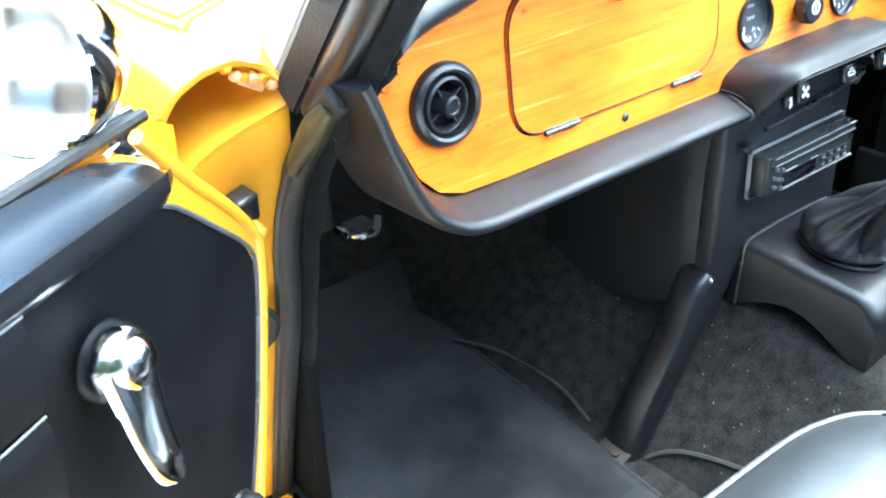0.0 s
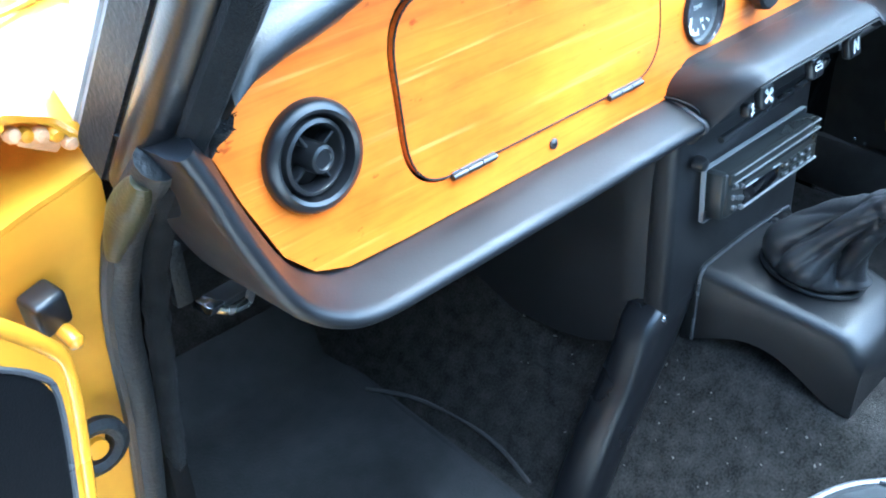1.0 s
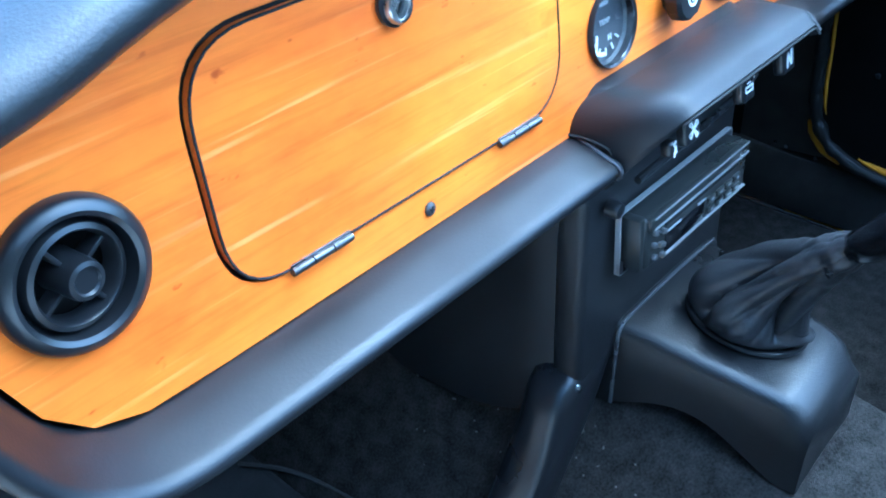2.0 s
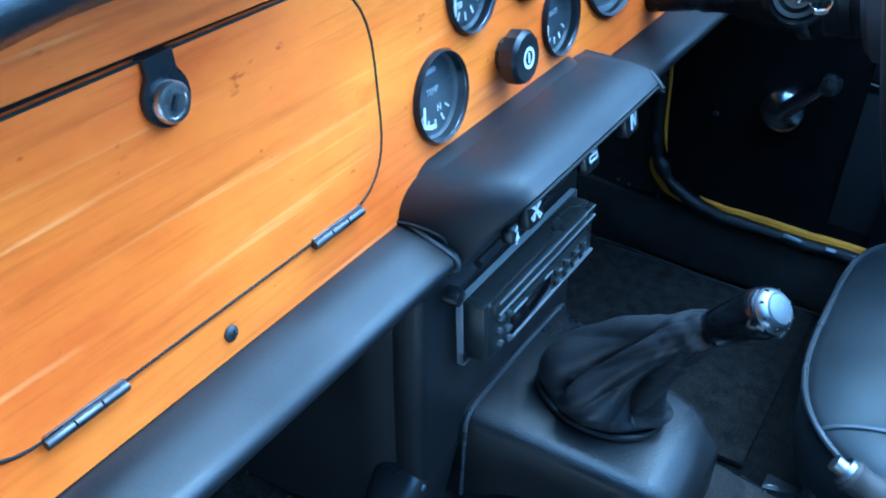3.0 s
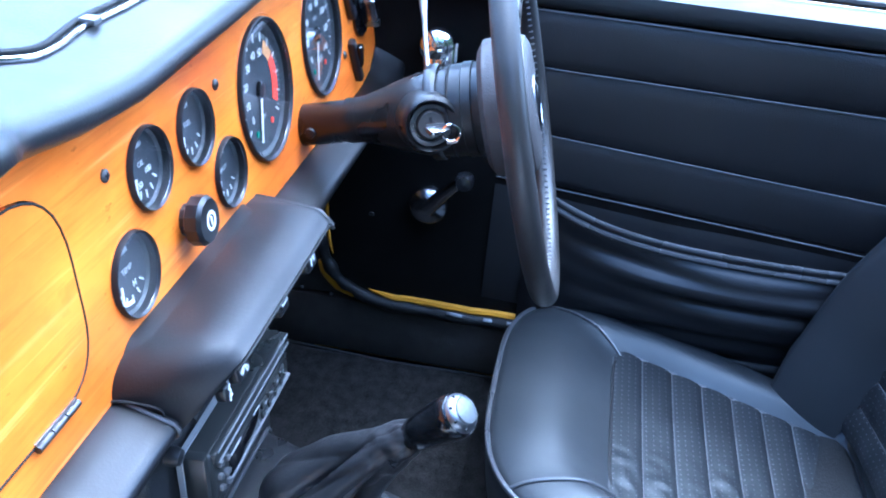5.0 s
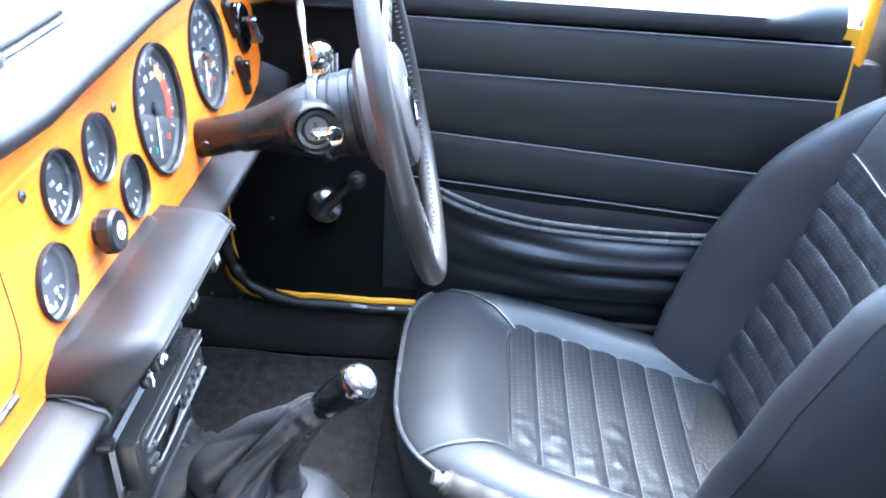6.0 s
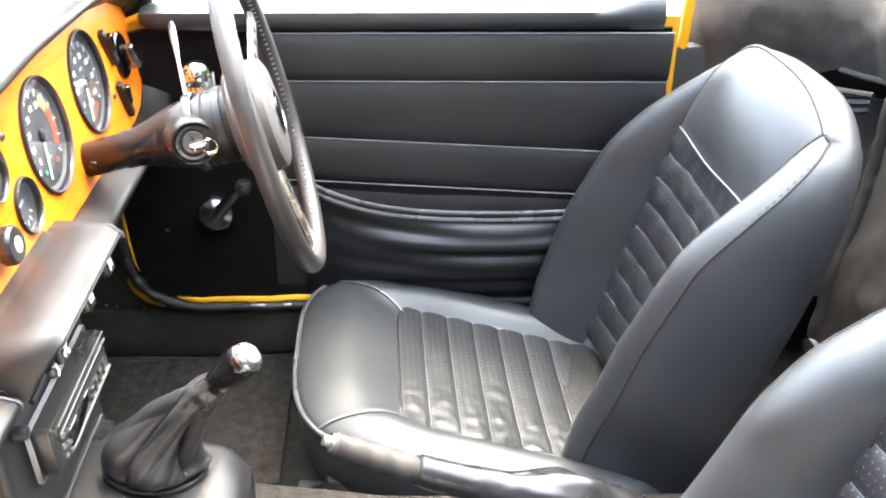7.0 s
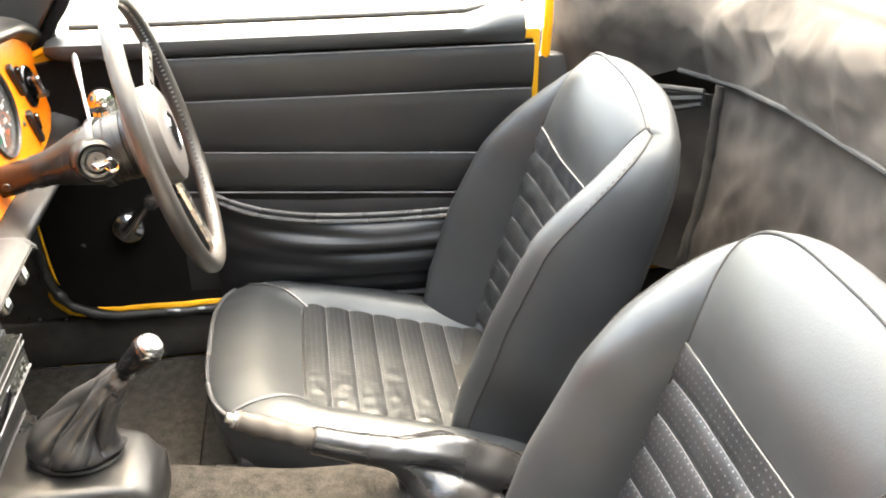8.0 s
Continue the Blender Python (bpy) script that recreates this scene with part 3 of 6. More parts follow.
def build_front_body():
    # wings and bonnet in front of the windscreen
    for s in (-1, 1):
        wing = thing("front_wing", (MID + s * 0.68, 0.5, 0.6), "saffron painted front wing in full daylight", "car body", kind="structure")
        def skin(u, v, s=s):
            ahead_ = ease(0.0, 0.05, u)
            across = table(RIM_X, v) * (1 - ahead_) + table(CROWN_X, v) * ahead_
            up_ = table(RIM_Z, v) * (1 - ahead_) + table(CROWN_Z, v) * ahead_
            y0 = (0.101 + 0.07 * ease(0.62, 0.75, v)) if s < 0 else 0.055
            return (MID + s * across, y0 + (1.605 - y0) * u, up_ + 0.02 * u)
        part("skin", sheet(skin, 40, 40, 0.005), YELLOW, wing)

    # Duller yellow bar on the skin stands for shade in the bonnet gap.
    shut = smooth_path([(-0.560, 0.218, 0.8535), (-0.600, 0.204, 0.8515), (-0.640, 0.188, 0.8485)], 4) + smooth_path([(-0.655, 0.182, 0.8465), (-0.662, 0.25, 0.8462), (-0.668, 0.40, 0.8478)], 4)
    part("shut_line", tube(shut, 0.0028, 6), OLDYELLOW, bpy.data.objects["front_wing"], "yellow line for the shaded gap beside the bonnet")

    def hood(u, v):
        x = MID + (u - 0.5) * 1.16
        return (x, 0.40 + 1.2 * v, 0.905 + 0.03 * (1 - (2 * u - 1) ** 2) - 0.05 * v)
    bonnet = thing("bonnet", (MID, 1.0, 0.9), "saffron painted bonnet ahead of the windscreen", "bonnet", kind="structure")
    part("panel", sheet(hood, 14, 12, 0.008), YELLOW, bonnet)
    scuttle = thing("scuttle", (MID, 0.33, 0.9), "saffron scuttle panel below the windscreen", "car body", kind="structure")
    part("panel", sheet(lambda u, v: (MID + (u - 0.5) * 1.17, 0.27 + 0.12 * v, 0.912 + 0.03 * (1 - (2 * u - 1) ** 2) - 0.004 * v), 14, 4, 0.008), YELLOW, scuttle)
    # door hinge posts: concave painted faces, darker near the seal
    build_passenger_post()
    for s in (1,):
        post = thing("hinge_post", (MID + s * 0.64, 0.1, 0.3), "saffron painted door post with scuffed edges", "door post", kind="structure")

        def face(u, v, s=s):
            z = 0.20 + 0.63 * v
            y = table([(0.2, 0.215), (0.43, 0.158), (0.60, 0.118), (0.73, 0.095), (0.83, 0.085)], z) + 0.055 * math.sin(math.pi * min(u * 1.15, 1)) + 0.02 * u
            return (MID + s * (0.632 + 0.130 * u), y + 0.05 * u * ease(0.55, 0.85, z), z)
        part("face", sheet(face, 14, 24, 0.006), OLDYELLOW, post)
        part("post_trim", sheet(lambda u, v: (MID + 0.608 + 0.034 * u, 0.225 - 0.150 * u - 0.02 * v * u, 0.225 + 0.53 * v), 6, 10, 0.006), FELT, post, "black trim inside the driver's door post")
        part("bead", tube([Vector(face(0.22, k / 12)) + Vector((0, -0.001, 0)) for k in range(13)], 0.0022, 8), OLDYELLOW, post)
        # weather seals up the door opening
        x = MID + s * 0.628
        line = [(x, 0.232, 0.19), (x, 0.185, 0.36), (x, 0.135, 0.57), (x, 0.105, 0.70), (x + s * 0.005, 0.080, 0.765), (x + s * 0.012, 0.058, 0.812)]
        seal = thing("door_seal", (x, 0.15, 0.3), "black rubber door seal with a frayed felt edge", "seal", kind="structure")
        part("rubber_strip", tube(smooth_path(line), 0.015, 10), RUBBER, seal)
        inner = [(x - s * 0.026, 0.245, 0.17), (x - s * 0.028, 0.195, 0.37), (x - s * 0.028, 0.158, 0.55), (x - s * 0.030, 0.122, 0.677), (x - s * 0.024, 0.066, 0.760), (x - s * 0.016, 0.036, 0.795), (x - s * 0.010, 0.020, 0.815)]
        path = [p + Vector((0.002 * noise.noise(p * 60), 0.002 * noise.noise(p * 75), 0)) for p in smooth_path(inner, 14)]
        part("felt_edge", tube(path, 0.0085, 8), FELT, seal, "frayed black felt edge")


def build_windscreen():
    frame_ob = thing("windscreen_frame", (MID, 0.1, 0.85), "black windscreen frame with rubber seals", "windscreen frame", kind="structure")
    for s in (-1, 1):
        x = MID + s * 0.622
        a, b = Vector((x, 0.075, 0.815)), Vector((x - s * 0.05, -0.235, 1.27))
        up = (b - a)
        out = Vector((s, 0, 0))
        wide = up.normalized().cross(out).normalized()
        if wide.y < 0:
            wide = -wide

        def channel(w0, w1, d0, d1, n=14):
            rings = []
            for k in range(n + 1):
                c = a + up * (k / n * 1.07 - 0.07)
                rings.append([c + wide * w + out * d for w, d in ((w0, d0), (w1, d0), (w1, d1), (w0, d1))])
            bm = loft(rings)
            bmesh.ops.bevel(bm, geom=bm.edges[:], offset=0.003, segments=2, affect="EDGES")
            return bm
        part("pillar", channel(-0.046, 0.050, -0.030, 0.002), PLASTIC, frame_ob, "black painted windscreen pillar", 60)
        part("outer_rail", channel(0.020, 0.050, 0.002, 0.012), RAIL, frame_ob, "pale painted outer rail of the pillar", 60)
        part("flat_seal", channel(-0.018, 0.018, 0.002, 0.013), RUBBER, frame_ob, "flat black rubber strip")
        part("seal", tube([a + up * (k / 20 * 1.03 - 0.03) + wide * -0.034 + out * 0.002 for k in range(21)], 0.0175, 16), GLOSSVINYL, frame_ob, "rounded shiny seal up the windscreen pillar")
        fz = [a + up * (k / 40) - up * 0.03 + wide * -0.057 + out * -0.004 for k in range(41)]
        part("felt_edge", tube([p + Vector((0.002, 0.0025, 0.001)) * noise.noise(p * 90) for p in fz], 0.0105, 8), FELT, frame_ob, "frayed black felt edge")
    glass = thing("windscreen", (MID, 0.2, 0.92), "clear curved windscreen glass", "windscreen", kind="structure")

    def pane(u, v):
        x = MID + (u - 0.5) * 1.17
        bow = 0.17 * (1 - (2 * u - 1) ** 2)
        return (x, 0.11 + bow - 0.32 * v, 0.895 + 0.025 * (1 - (2 * u - 1) ** 2) + 0.37 * v)
    g = part("pane", sheet(pane, 20, 8, 0.005), GLASS, glass)
    g.visible_shadow = False
    part("lower_rubber", tube([Vector(pane(k / 24, 0.0)) + Vector((0, -0.004, 0.004)) for k in range(25)], 0.012, 8), RUBBER, glass)
    part("header_rail", tube([Vector(pane(k / 24, 1.0)) for k in range(25)], 0.018, 8), PLASTIC, glass)


# ================= dashboard =================
PANEL_TOP = [(-0.60, 0.085), (-0.57, 0.10), (-0.55, 0.113), (-0.50, 0.124), (-0.46, 0.138), (-0.42, 0.148), (-0.35, 0.155), (-0.17, 0.156), (-0.10, 0.146), (-0.04, 0.142), (0.08, 0.147), (0.22, 0.153), (0.44, 0.150), (0.56, 0.135), (0.62, 0.112), (0.66, 0.09)]
LID = rounded([(-0.4265, 0.001), (-0.134, 0.001), (-0.129, 0.1345), (-0.4245, 0.1365)], [0.040, 0.045, 0.055, 0.045], 8)
GAUGES = [("temperature_gauge", -0.067, 0.035, 0.0305), ("oil_gauge", -0.020, 0.093, 0.0302), ("fuel_gauge", 0.059, 0.093, 0.0302), ("battery_gauge", 0.108, 0.035, 0.0302), ("tachometer", 0.212, 0.072, 0.066), ("speedometer", 0.392, 0.074, 0.066)]


def build_gauge(dash, name, x, v, r, large):
    """A round instrument: bezel, dial, printing, needle and glass."""
    m = DASH @ pose(x, 0, v, 90)  # local z comes out of the face
    g = part(name, lathe([(r, 0.006), (r, -0.001), (r * 0.99, 0.0038), (r * 0.972, 0.0048), (r * 0.945, 0.0034), (r * 0.935, 0.0), (r * 0.935, -0.0065)][1:], m, 48), BEZEL, dash, "black rimmed round instrument")
    part("dial", lathe([(0.0, -0.0060), (r * 0.94, -0.0060)], m, 48), DIAL, g)
    part("dial_step", lathe([(r * 0.937, -0.0038), (r * 0.875, -0.0052), (r * 0.865, -0.0058)], m, 48), GREYRING, g, "grey inner ring")
    flat = DASH @ pose(x, 0.0054, v)

    def bar(a, r0, r1, w, mat, nm="mark"):
        """A printed bar from radius r0 to r1 at a degrees clockwise from the top."""
        mm = flat @ pose(0, 0, 0, 0, a, 0) @ pose(0, 0, (r0 + r1) / 2)
        part(nm, block((w, 0.0006, r1 - r0), mm), mat, g)

    def arc(a0, a1, r0, r1, mat, nm="coloured_band"):
        n = 14
        pts = []
        for k in range(n + 1):
            a = radians(a0 + (a1 - a0) * k / n)
            pts.append((math.sin(a), math.cos(a)))
        outline = [(s * r1, c * r1) for s, c in pts] + [(s * r0, c * r0) for s, c in pts[::-1]]
        part(nm, plate(outline, [], 0.0004, flat), mat, g)
    if large:
        for k in range(13):
            bar(-130 + 260 * k / 12, r * 0.66, r * 0.78, 0.0016, WHITE)
        for k in range(48):
            if k % 4:
                bar(-130 + 260 * k / 48, r * 0.71, r * 0.77, 0.0007, GREY)
        words = ("0", "10", "20", "30", "40", "50") if name == "tachometer" else ("0", "20", "40", "60", "80", "100", "120", "140")
        for k, w in enumerate(words):
            a = radians(-130 + (150 if name == "tachometer" else 260) * k / (len(words) - 1))
            lettering(w, 0.010, flat @ pose(0.50 * r * math.sin(a), 0, 0.50 * r * math.cos(a)), WHITE, g)
        if name == "tachometer":
            for k in range(4):
                arc(33 + 7 * k, 38.5 + 7 * k, r * 0.52, r * 0.70, AMBER)
            arc(62, 122, r * 0.50, r * 0.70, RED)
            lettering("RPM", 0.006, flat @ pose(0, 0, -0.40 * r), GREY, g)
        else:
            part("trip_window", block((0.020, 0.001, 0.007), flat @ pose(0, 0, -0.42 * r), 0.0005), GREY, g)
            lettering("MPH", 0.006, flat @ pose(0, 0, 0.26 * r), GREY, g)
        for dx, mat in ((-0.30, GREEN), (0.30, RED)):
            part("warning_lamp", lathe([(0, 0.001), (0.0030, 0.001), (0.0030, -0.001)], DASH @ pose(x + dx * r, 0.0058, v - 0.55 * r, 90), 12), mat, g)
        needle_a, length = -163, 0.74
    else:
        for k in range(5):
            bar(-52 + 104 * k / 4 + 180, r * 0.55, r * 0.74, 0.0013, WHITE)
        word = {"temperature_gauge": "TEMP", "oil_gauge": "OIL", "fuel_gauge": "FUEL", "battery_gauge": "BATT"}[name]
        lettering(word, 0.0058, flat @ pose(0, 0, r * 0.10), PRINT, g)
        part("printed_line", block((0.011, 0.0006, 0.003), flat @ pose(0, 0, r * 0.55)), GREY, g)
        if name == "oil_gauge":
            lettering("50", 0.0062, flat @ pose(-0.006, 0, -r * 0.36), WHITE, g)
            lettering("100", 0.0062, flat @ pose(0.008, 0, -r * 0.14), WHITE, g)
        if name == "temperature_gauge":
            lettering("H", 0.007, flat @ pose(0.006, 0, -r * 0.34), WHITE, g)
            arc(178, 236, r * 0.64, r * 0.74, WHITE, "white_band")
        needle_a, length = 188, 0.42
    mm = DASH @ pose(x if large else x - 0.42 * r, 0.0040, v if large else v - 0.12 * r) @ pose(0, 0, 0, 0, needle_a, 0)
    part("needle", block((r * 0.05 if large else 0.0022, 0.0008, r * length), mm @ pose(0, 0, r * length * 0.5), 0.0003), WHITE, g, "white needle")
    if large:
        part("needle_cap", lathe([(r * 0.12, 0), (r * 0.12, 0.003), (r * 0.09, 0.004), (0, 0.004)], DASH @ pose(x, 0.0060, v, 90), 16), PLASTIC, g)
    pane = part("glass", lathe([(0.0, 0.0030), (r * 0.935, 0.0030), (r * 0.935, 0.002), (0.0, 0.002)], m, 32), GLASS, g)
    pane.visible_shadow = False
    # the turned edge of the veneer round the hole
    part("recess_edge", lathe([(r * 1.0, -0.0005), (r * 1.035, 0.0006), (r * 1.05, -0.001)], m, 40), WOOD, g)


def build_dashboard():
    dash = thing("dashboard", (MID, 0, 0.69), "orange varnished wood veneer dashboard with black round instruments", "dashboard")
    top = [(x, table(PANEL_TOP, x) + 0.014) for x in [-0.552 + (0.612 + 0.552) * k / 40 for k in range(41)]]
    low = [(0.632, 0.085), (0.638, 0.055), (0.628, 0.02), (0.606, -0.006), (0.575, -0.023), (0.53, -0.030), (-0.44, -0.0285), (-0.49, -0.027), (-0.517, -0.018), (-0.537, 0.002), (-0.556, 0.046), (-0.569, 0.085)]
    gap = rounded([(-0.4305, -0.0004), (-0.1328, -0.0004), (-0.1280, 0.1362), (-0.4295, 0.1410)], [0.042, 0.046, 0.057, 0.048], 8)
    holes = [[(p[0], p[1]) for p in gap]] + [circle(x, v, r * 0.97) for _, x, v, r in GAUGES] + [circle(-0.5015, 0.059, 0.035)]
    # Near-black sheet added behind the veneer so the lid gap reads as shade.
    part("panel_backing", plate(top[::-1] + low[::-1], holes[1:], 0.010, DASH @ pose(0, 0.0075, 0)), SEAM, dash, "near-black sheet giving the lid gap its shade")
    part("veneer_panel", plate(top[::-1] + low[::-1], holes, 0.0035, DASH), WOOD, dash, "orange varnished wood veneer", 30)
    lid = part("glovebox_lid", plate([(p[0], p[1]) for p in LID], [], 0.006, DASH @ pose(0, -0.0010, 0)), WOOD, dash, "orange varnished wood glovebox lid, closed", 30)
    edge = [on_dash(p[0], p[1], -0.0005) for p in LID]
    part("lid_edge", tube([p + Vector((0, -0.0004, 0)) for p in edge], 0.0009, 6, closed=True), SEAM, lid)
    part("glovebox", block((0.34, 0.20, 0.17), DASH @ pose(-0.28, 0.13, 0.07)), SEAM, dash, "dark glovebox behind the lid")
    # lid hinges in three knuckles, lock with a keyhole
    for x in (-0.3675, -0.1855):
        hinge = part("hinge", tube([on_dash(x - 0.0225, -0.0005, -0.0026), on_dash(x - 0.008, -0.0005, -0.0026)], 0.0026, 10), DARKSTEEL, lid, "dull steel hinge")
        part("knuckle", tube([on_dash(x - 0.0070, -0.0005, -0.0026), on_dash(x + 0.0070, -0.0005, -0.0026)], 0.0026, 10), DARKSTEEL, hinge)
        part("knuckle", tube([on_dash(x + 0.008, -0.0005, -0.0026), on_dash(x + 0.0225, -0.0005, -0.0026)], 0.0026, 10), DARKSTEEL, hinge)
        part("leaf", block((0.045, 0.0016, 0.003), DASH @ pose(x, -0.0018, 0.002), 0.0004), STEEL, hinge)
    lock_out = [(-0.0085, 0.020), (0.0085, 0.020), (0.0085, 0.012)] + [(0.0135 * math.cos(a), 0.0135 * math.sin(a)) for a in [radians(40 - 260 * k / 18) for k in range(19)]] + [(-0.0085, 0.012)]
    lock = part("lock", plate(lock_out, [], 0.006, DASH @ pose(-0.2835, -0.004, 0.1165)), PLASTIC, lid, "black lock plate with a chrome barrel")
    part("barrel", lathe([(0.0098, 0.0), (0.0098, 0.004), (0.0088, 0.0052), (0.0072, 0.0052), (0.0068, 0.0042), (0, 0.0042)], DASH @ pose(-0.2835, -0.003, 0.1145, 90), 24), ALLOY, lock, "chrome lock barrel")
    part("keyhole", block((0.0018, 0.001, 0.0065), DASH @ pose(-0.2835, -0.0078, 0.1145, 0, 35)), SEAM, lock)
    for x, v in ((-0.278, -0.0155), (-0.075, 0.111), (0.108, 0.111), (-0.562, 0.094), (0.47, 0.028)):
        scr = part("screw", lathe([(0.0048, -0.001), (0.0046, 0.0012), (0.0034, 0.0022), (0, 0.0026)], DASH @ pose(x, 0, v, 90), 14), DARKSTEEL, dash, "dull steel screw in a cup washer")
        for a in (20, 110):
            part("slot", block((0.0045, 0.0008, 0.0010), DASH @ pose(x, -0.0026, v, 0, a)), SEAM, scr)
    for name, x, v, r in GAUGES:
        build_gauge(dash, name, x, v, r, r > 0.05)
    # choke knob
    kn = part("choke_knob", lathe([(0.013, 0.0), (0.013, 0.004), (0.010, 0.002), (0.010, 0.004), (0.016, 0.005), (0.0195, 0.007), (0.0195, 0.0165), (0.017, 0.0195), (0.010, 0.020), (0, 0.020)], DASH @ pose(0.019, 0, 0.034, 90), 12), PLASTIC, dash, "black faceted pull knob with a white symbol", 25)
    part("symbol_ring", lathe([(0.0052, 0.0204), (0.0078, 0.0206), (0.0078, 0.0202)], DASH @ pose(0.019, 0, 0.034, 90), 20), WHITE, kn)
    part("symbol_bar", block((0.002, 0.0006, 0.007), DASH @ pose(0.019, -0.0204, 0.034)), WHITE, kn)
    # face vent
    vm = DASH @ pose(-0.5015, 0, 0.059, 90)
    vent = part("air_vent", lathe([(0.0375, -0.001), (0.0375, 0.004), (0.0355, 0.0075), (0.031, 0.0095), (0.0285, 0.008), (0.0275, 0.0), (0.0265, -0.01), (0.0265, -0.02)], vm, 48), PLASTIC, dash, "round black swivelling air vent")
    part("duct_back", lathe([(0, -0.021), (0.027, -0.021)], vm, 32), SEAM, vent)
    ball = part("vent_ring", lathe([(0.0258, -0.004), (0.0262, 0.001), (0.0250, 0.005), (0.0225, 0.006), (0.0210, 0.004), (0.0205, -0.006)], vm @ pose(0, 0, 0, 4, 6, 0), 40), PLASTIC, vent)
    part("boss", lathe([(0.0105, -0.012), (0.0100, 0.008), (0.0092, 0.0110), (0.007, 0.0118), (0.006, 0.0105), (0, 0.0105)], vm @ pose(0, 0, 0, 4, 6, 0), 24), PLASTIC, ball)
    for k in range(4):
        part("spoke", block((0.0145, 0.0022, 0.010), vm @ pose(0, 0, 0, 4, 6, 0) @ pose(0, 0, 0, 0, 0, 45 + 90 * k - 15) @ pose(0.0145, 0, -0.002), 0.0006), PLASTIC, ball)
    # light switch cluster at the driver's end
    for k, (x, v, a) in enumerate(((0.495, 0.088, -28), (0.502, 0.012, -22))):
        sw = part("rocker_switch", block((0.013, 0.010, 0.058), DASH @ pose(x, -0.004, v, 0, a), 0.003), PLASTIC, dash, "black rocker switch")
        part("rocker", block((0.009, 0.008, 0.030), DASH @ pose(x, -0.010, v + 0.006, 10, a), 0.002), GLOSS, sw)
    sm = DASH @ pose(0.549, 0, 0.062, 90)
    rot = part("light_switch", lathe([(0.033, -0.001), (0.033, 0.003), (0.030, 0.005), (0.026, 0.002), (0, 0.001)], sm, 36), GLOSS, dash, "round black light switch with a chrome lever")
    part("lever", block((0.010, 0.040, 0.020), sm @ pose(0.0, -0.004, 0.014, 0, 0, 25), 0.003), STEEL, rot)

    # padded lower edge, ending at the centre cowl
    low_pad = thing("lower_dash_pad", (MID, -0.02, 0.66), "black padded vinyl roll along the dashboard's lower edge", "dash padding")
    sect = [(0.0, 0.002), (0.001, -0.004), (0.007, -0.018), (0.014, -0.032), (0.0165, -0.0375), (0.0205, -0.040), (0.0245, -0.0395), (0.027, -0.036), (0.028, -0.028), (0.027, 0.01), (0.025, 0.07), (0.0, 0.07)]

    def roll(path, name, label, size=1.0):
        pts = [Vector((x, 0, v)) for x, v in path]
        rings = []
        for k, p in enumerate(pts):
            d = (pts[min(k + 1, len(pts) - 1)] - pts[max(k - 1, 0)]).normalized()
            out = Vector((d.z, 0, -d.x))
            rings.append([DASH @ (p + out * o * size + Vector((0, dep * size, 0))) for o, dep in sect])
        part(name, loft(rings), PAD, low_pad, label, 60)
    left = smooth_path([(-0.580, 0.112, 0), (-0.571, 0.088, 0), (-0.558, 0.046, 0), (-0.539, 0.002, 0), (-0.519, -0.018, 0), (-0.492, -0.0275, 0), (-0.44, -0.029, 0), (-0.30, -0.029, 0), (-0.118, -0.029, 0)], 7)
    roll([(p.x, p.y) for p in left], "passenger_roll", "black padded vinyl roll")
    right = smooth_path([(0.12, -0.030, 0), (0.35, -0.031, 0), (0.53, -0.031, 0), (0.578, -0.024, 0), (0.609, -0.007, 0), (0.632, 0.02, 0), (0.642, 0.056, 0), (0.636, 0.09, 0), (0.628, 0.13, 0)], 7)
    roll([(p.x, p.y) for p in right], "driver_roll", "black padded vinyl roll", 0.95)
    part("end_seam", tube([on_dash(-0.1235, -0.029 - o, dep - 0.001) for o, dep in sect[1:8]], 0.0018, 6), PIPING, low_pad)

    # crash pad along the top
    pad = thing("crash_pad", (MID, 0.1, 0.9), "black padded vinyl dashboard top with a bright-rimmed demister slot", "dash padding")

    def prof(x):
        b = table(PANEL_TOP, x)
        w = ease(-0.165, -0.235, x)  # 1 on the passenger's side, where the lip stands further out
        end = ease(0.60, 0.66, abs(x - MID))
        A = [(0.010, b + 0.004), (-0.020, b + 0.014), (-0.043, b + 0.020), (-0.056, b + 0.029), (-0.054, b + 0.040), (-0.040, b + 0.049), (-0.010, b + 0.056), (0.05, b + 0.062), (0.13, b + 0.072), (0.30, b + 0.085), (0.30, b - 0.02), (0.02, b - 0.02)]
        B = [(0.006, b - 0.002), (-0.008, b + 0.002), (-0.018, b + 0.007), (-0.023, b + 0.014), (-0.020, b + 0.023), (-0.010, b + 0.030), (0.01, b + 0.036), (0.05, b + 0.046), (0.13, b + 0.064), (0.30, b + 0.085), (0.30, b - 0.02), (0.02, b - 0.02)]
        out = []
        for (d0, v0), (d1, v1) in zip(A, B):
            d, v = d1 + (d0 - d1) * w, v1 + (v0 - v1) * w
            bow = 1 - ((x - MID) / 0.64) ** 2
            if d > 0.2:
                d = 0.03 + (d - 0.03) * max(0.15, bow) ** 0.8
            out.append(on_dash(x, v - 0.03 * end, d))
        return out
    xs = sorted({round(-0.575 + 1.235 * k / 60, 4) for k in range(61)} | {round(-0.25 + 0.1 * k / 16, 4) for k in range(17)})
    part("top_padding", loft([prof(x) for x in xs]), PADTOP, pad, "", 70)
    def on_pad(x, y, lift):
        """A point on the padding's upper side."""
        rows_ = [(p.y, p.z) for p in prof(x)[4:9]]
        return Vector((x, y, table(rows_, y) + lift))
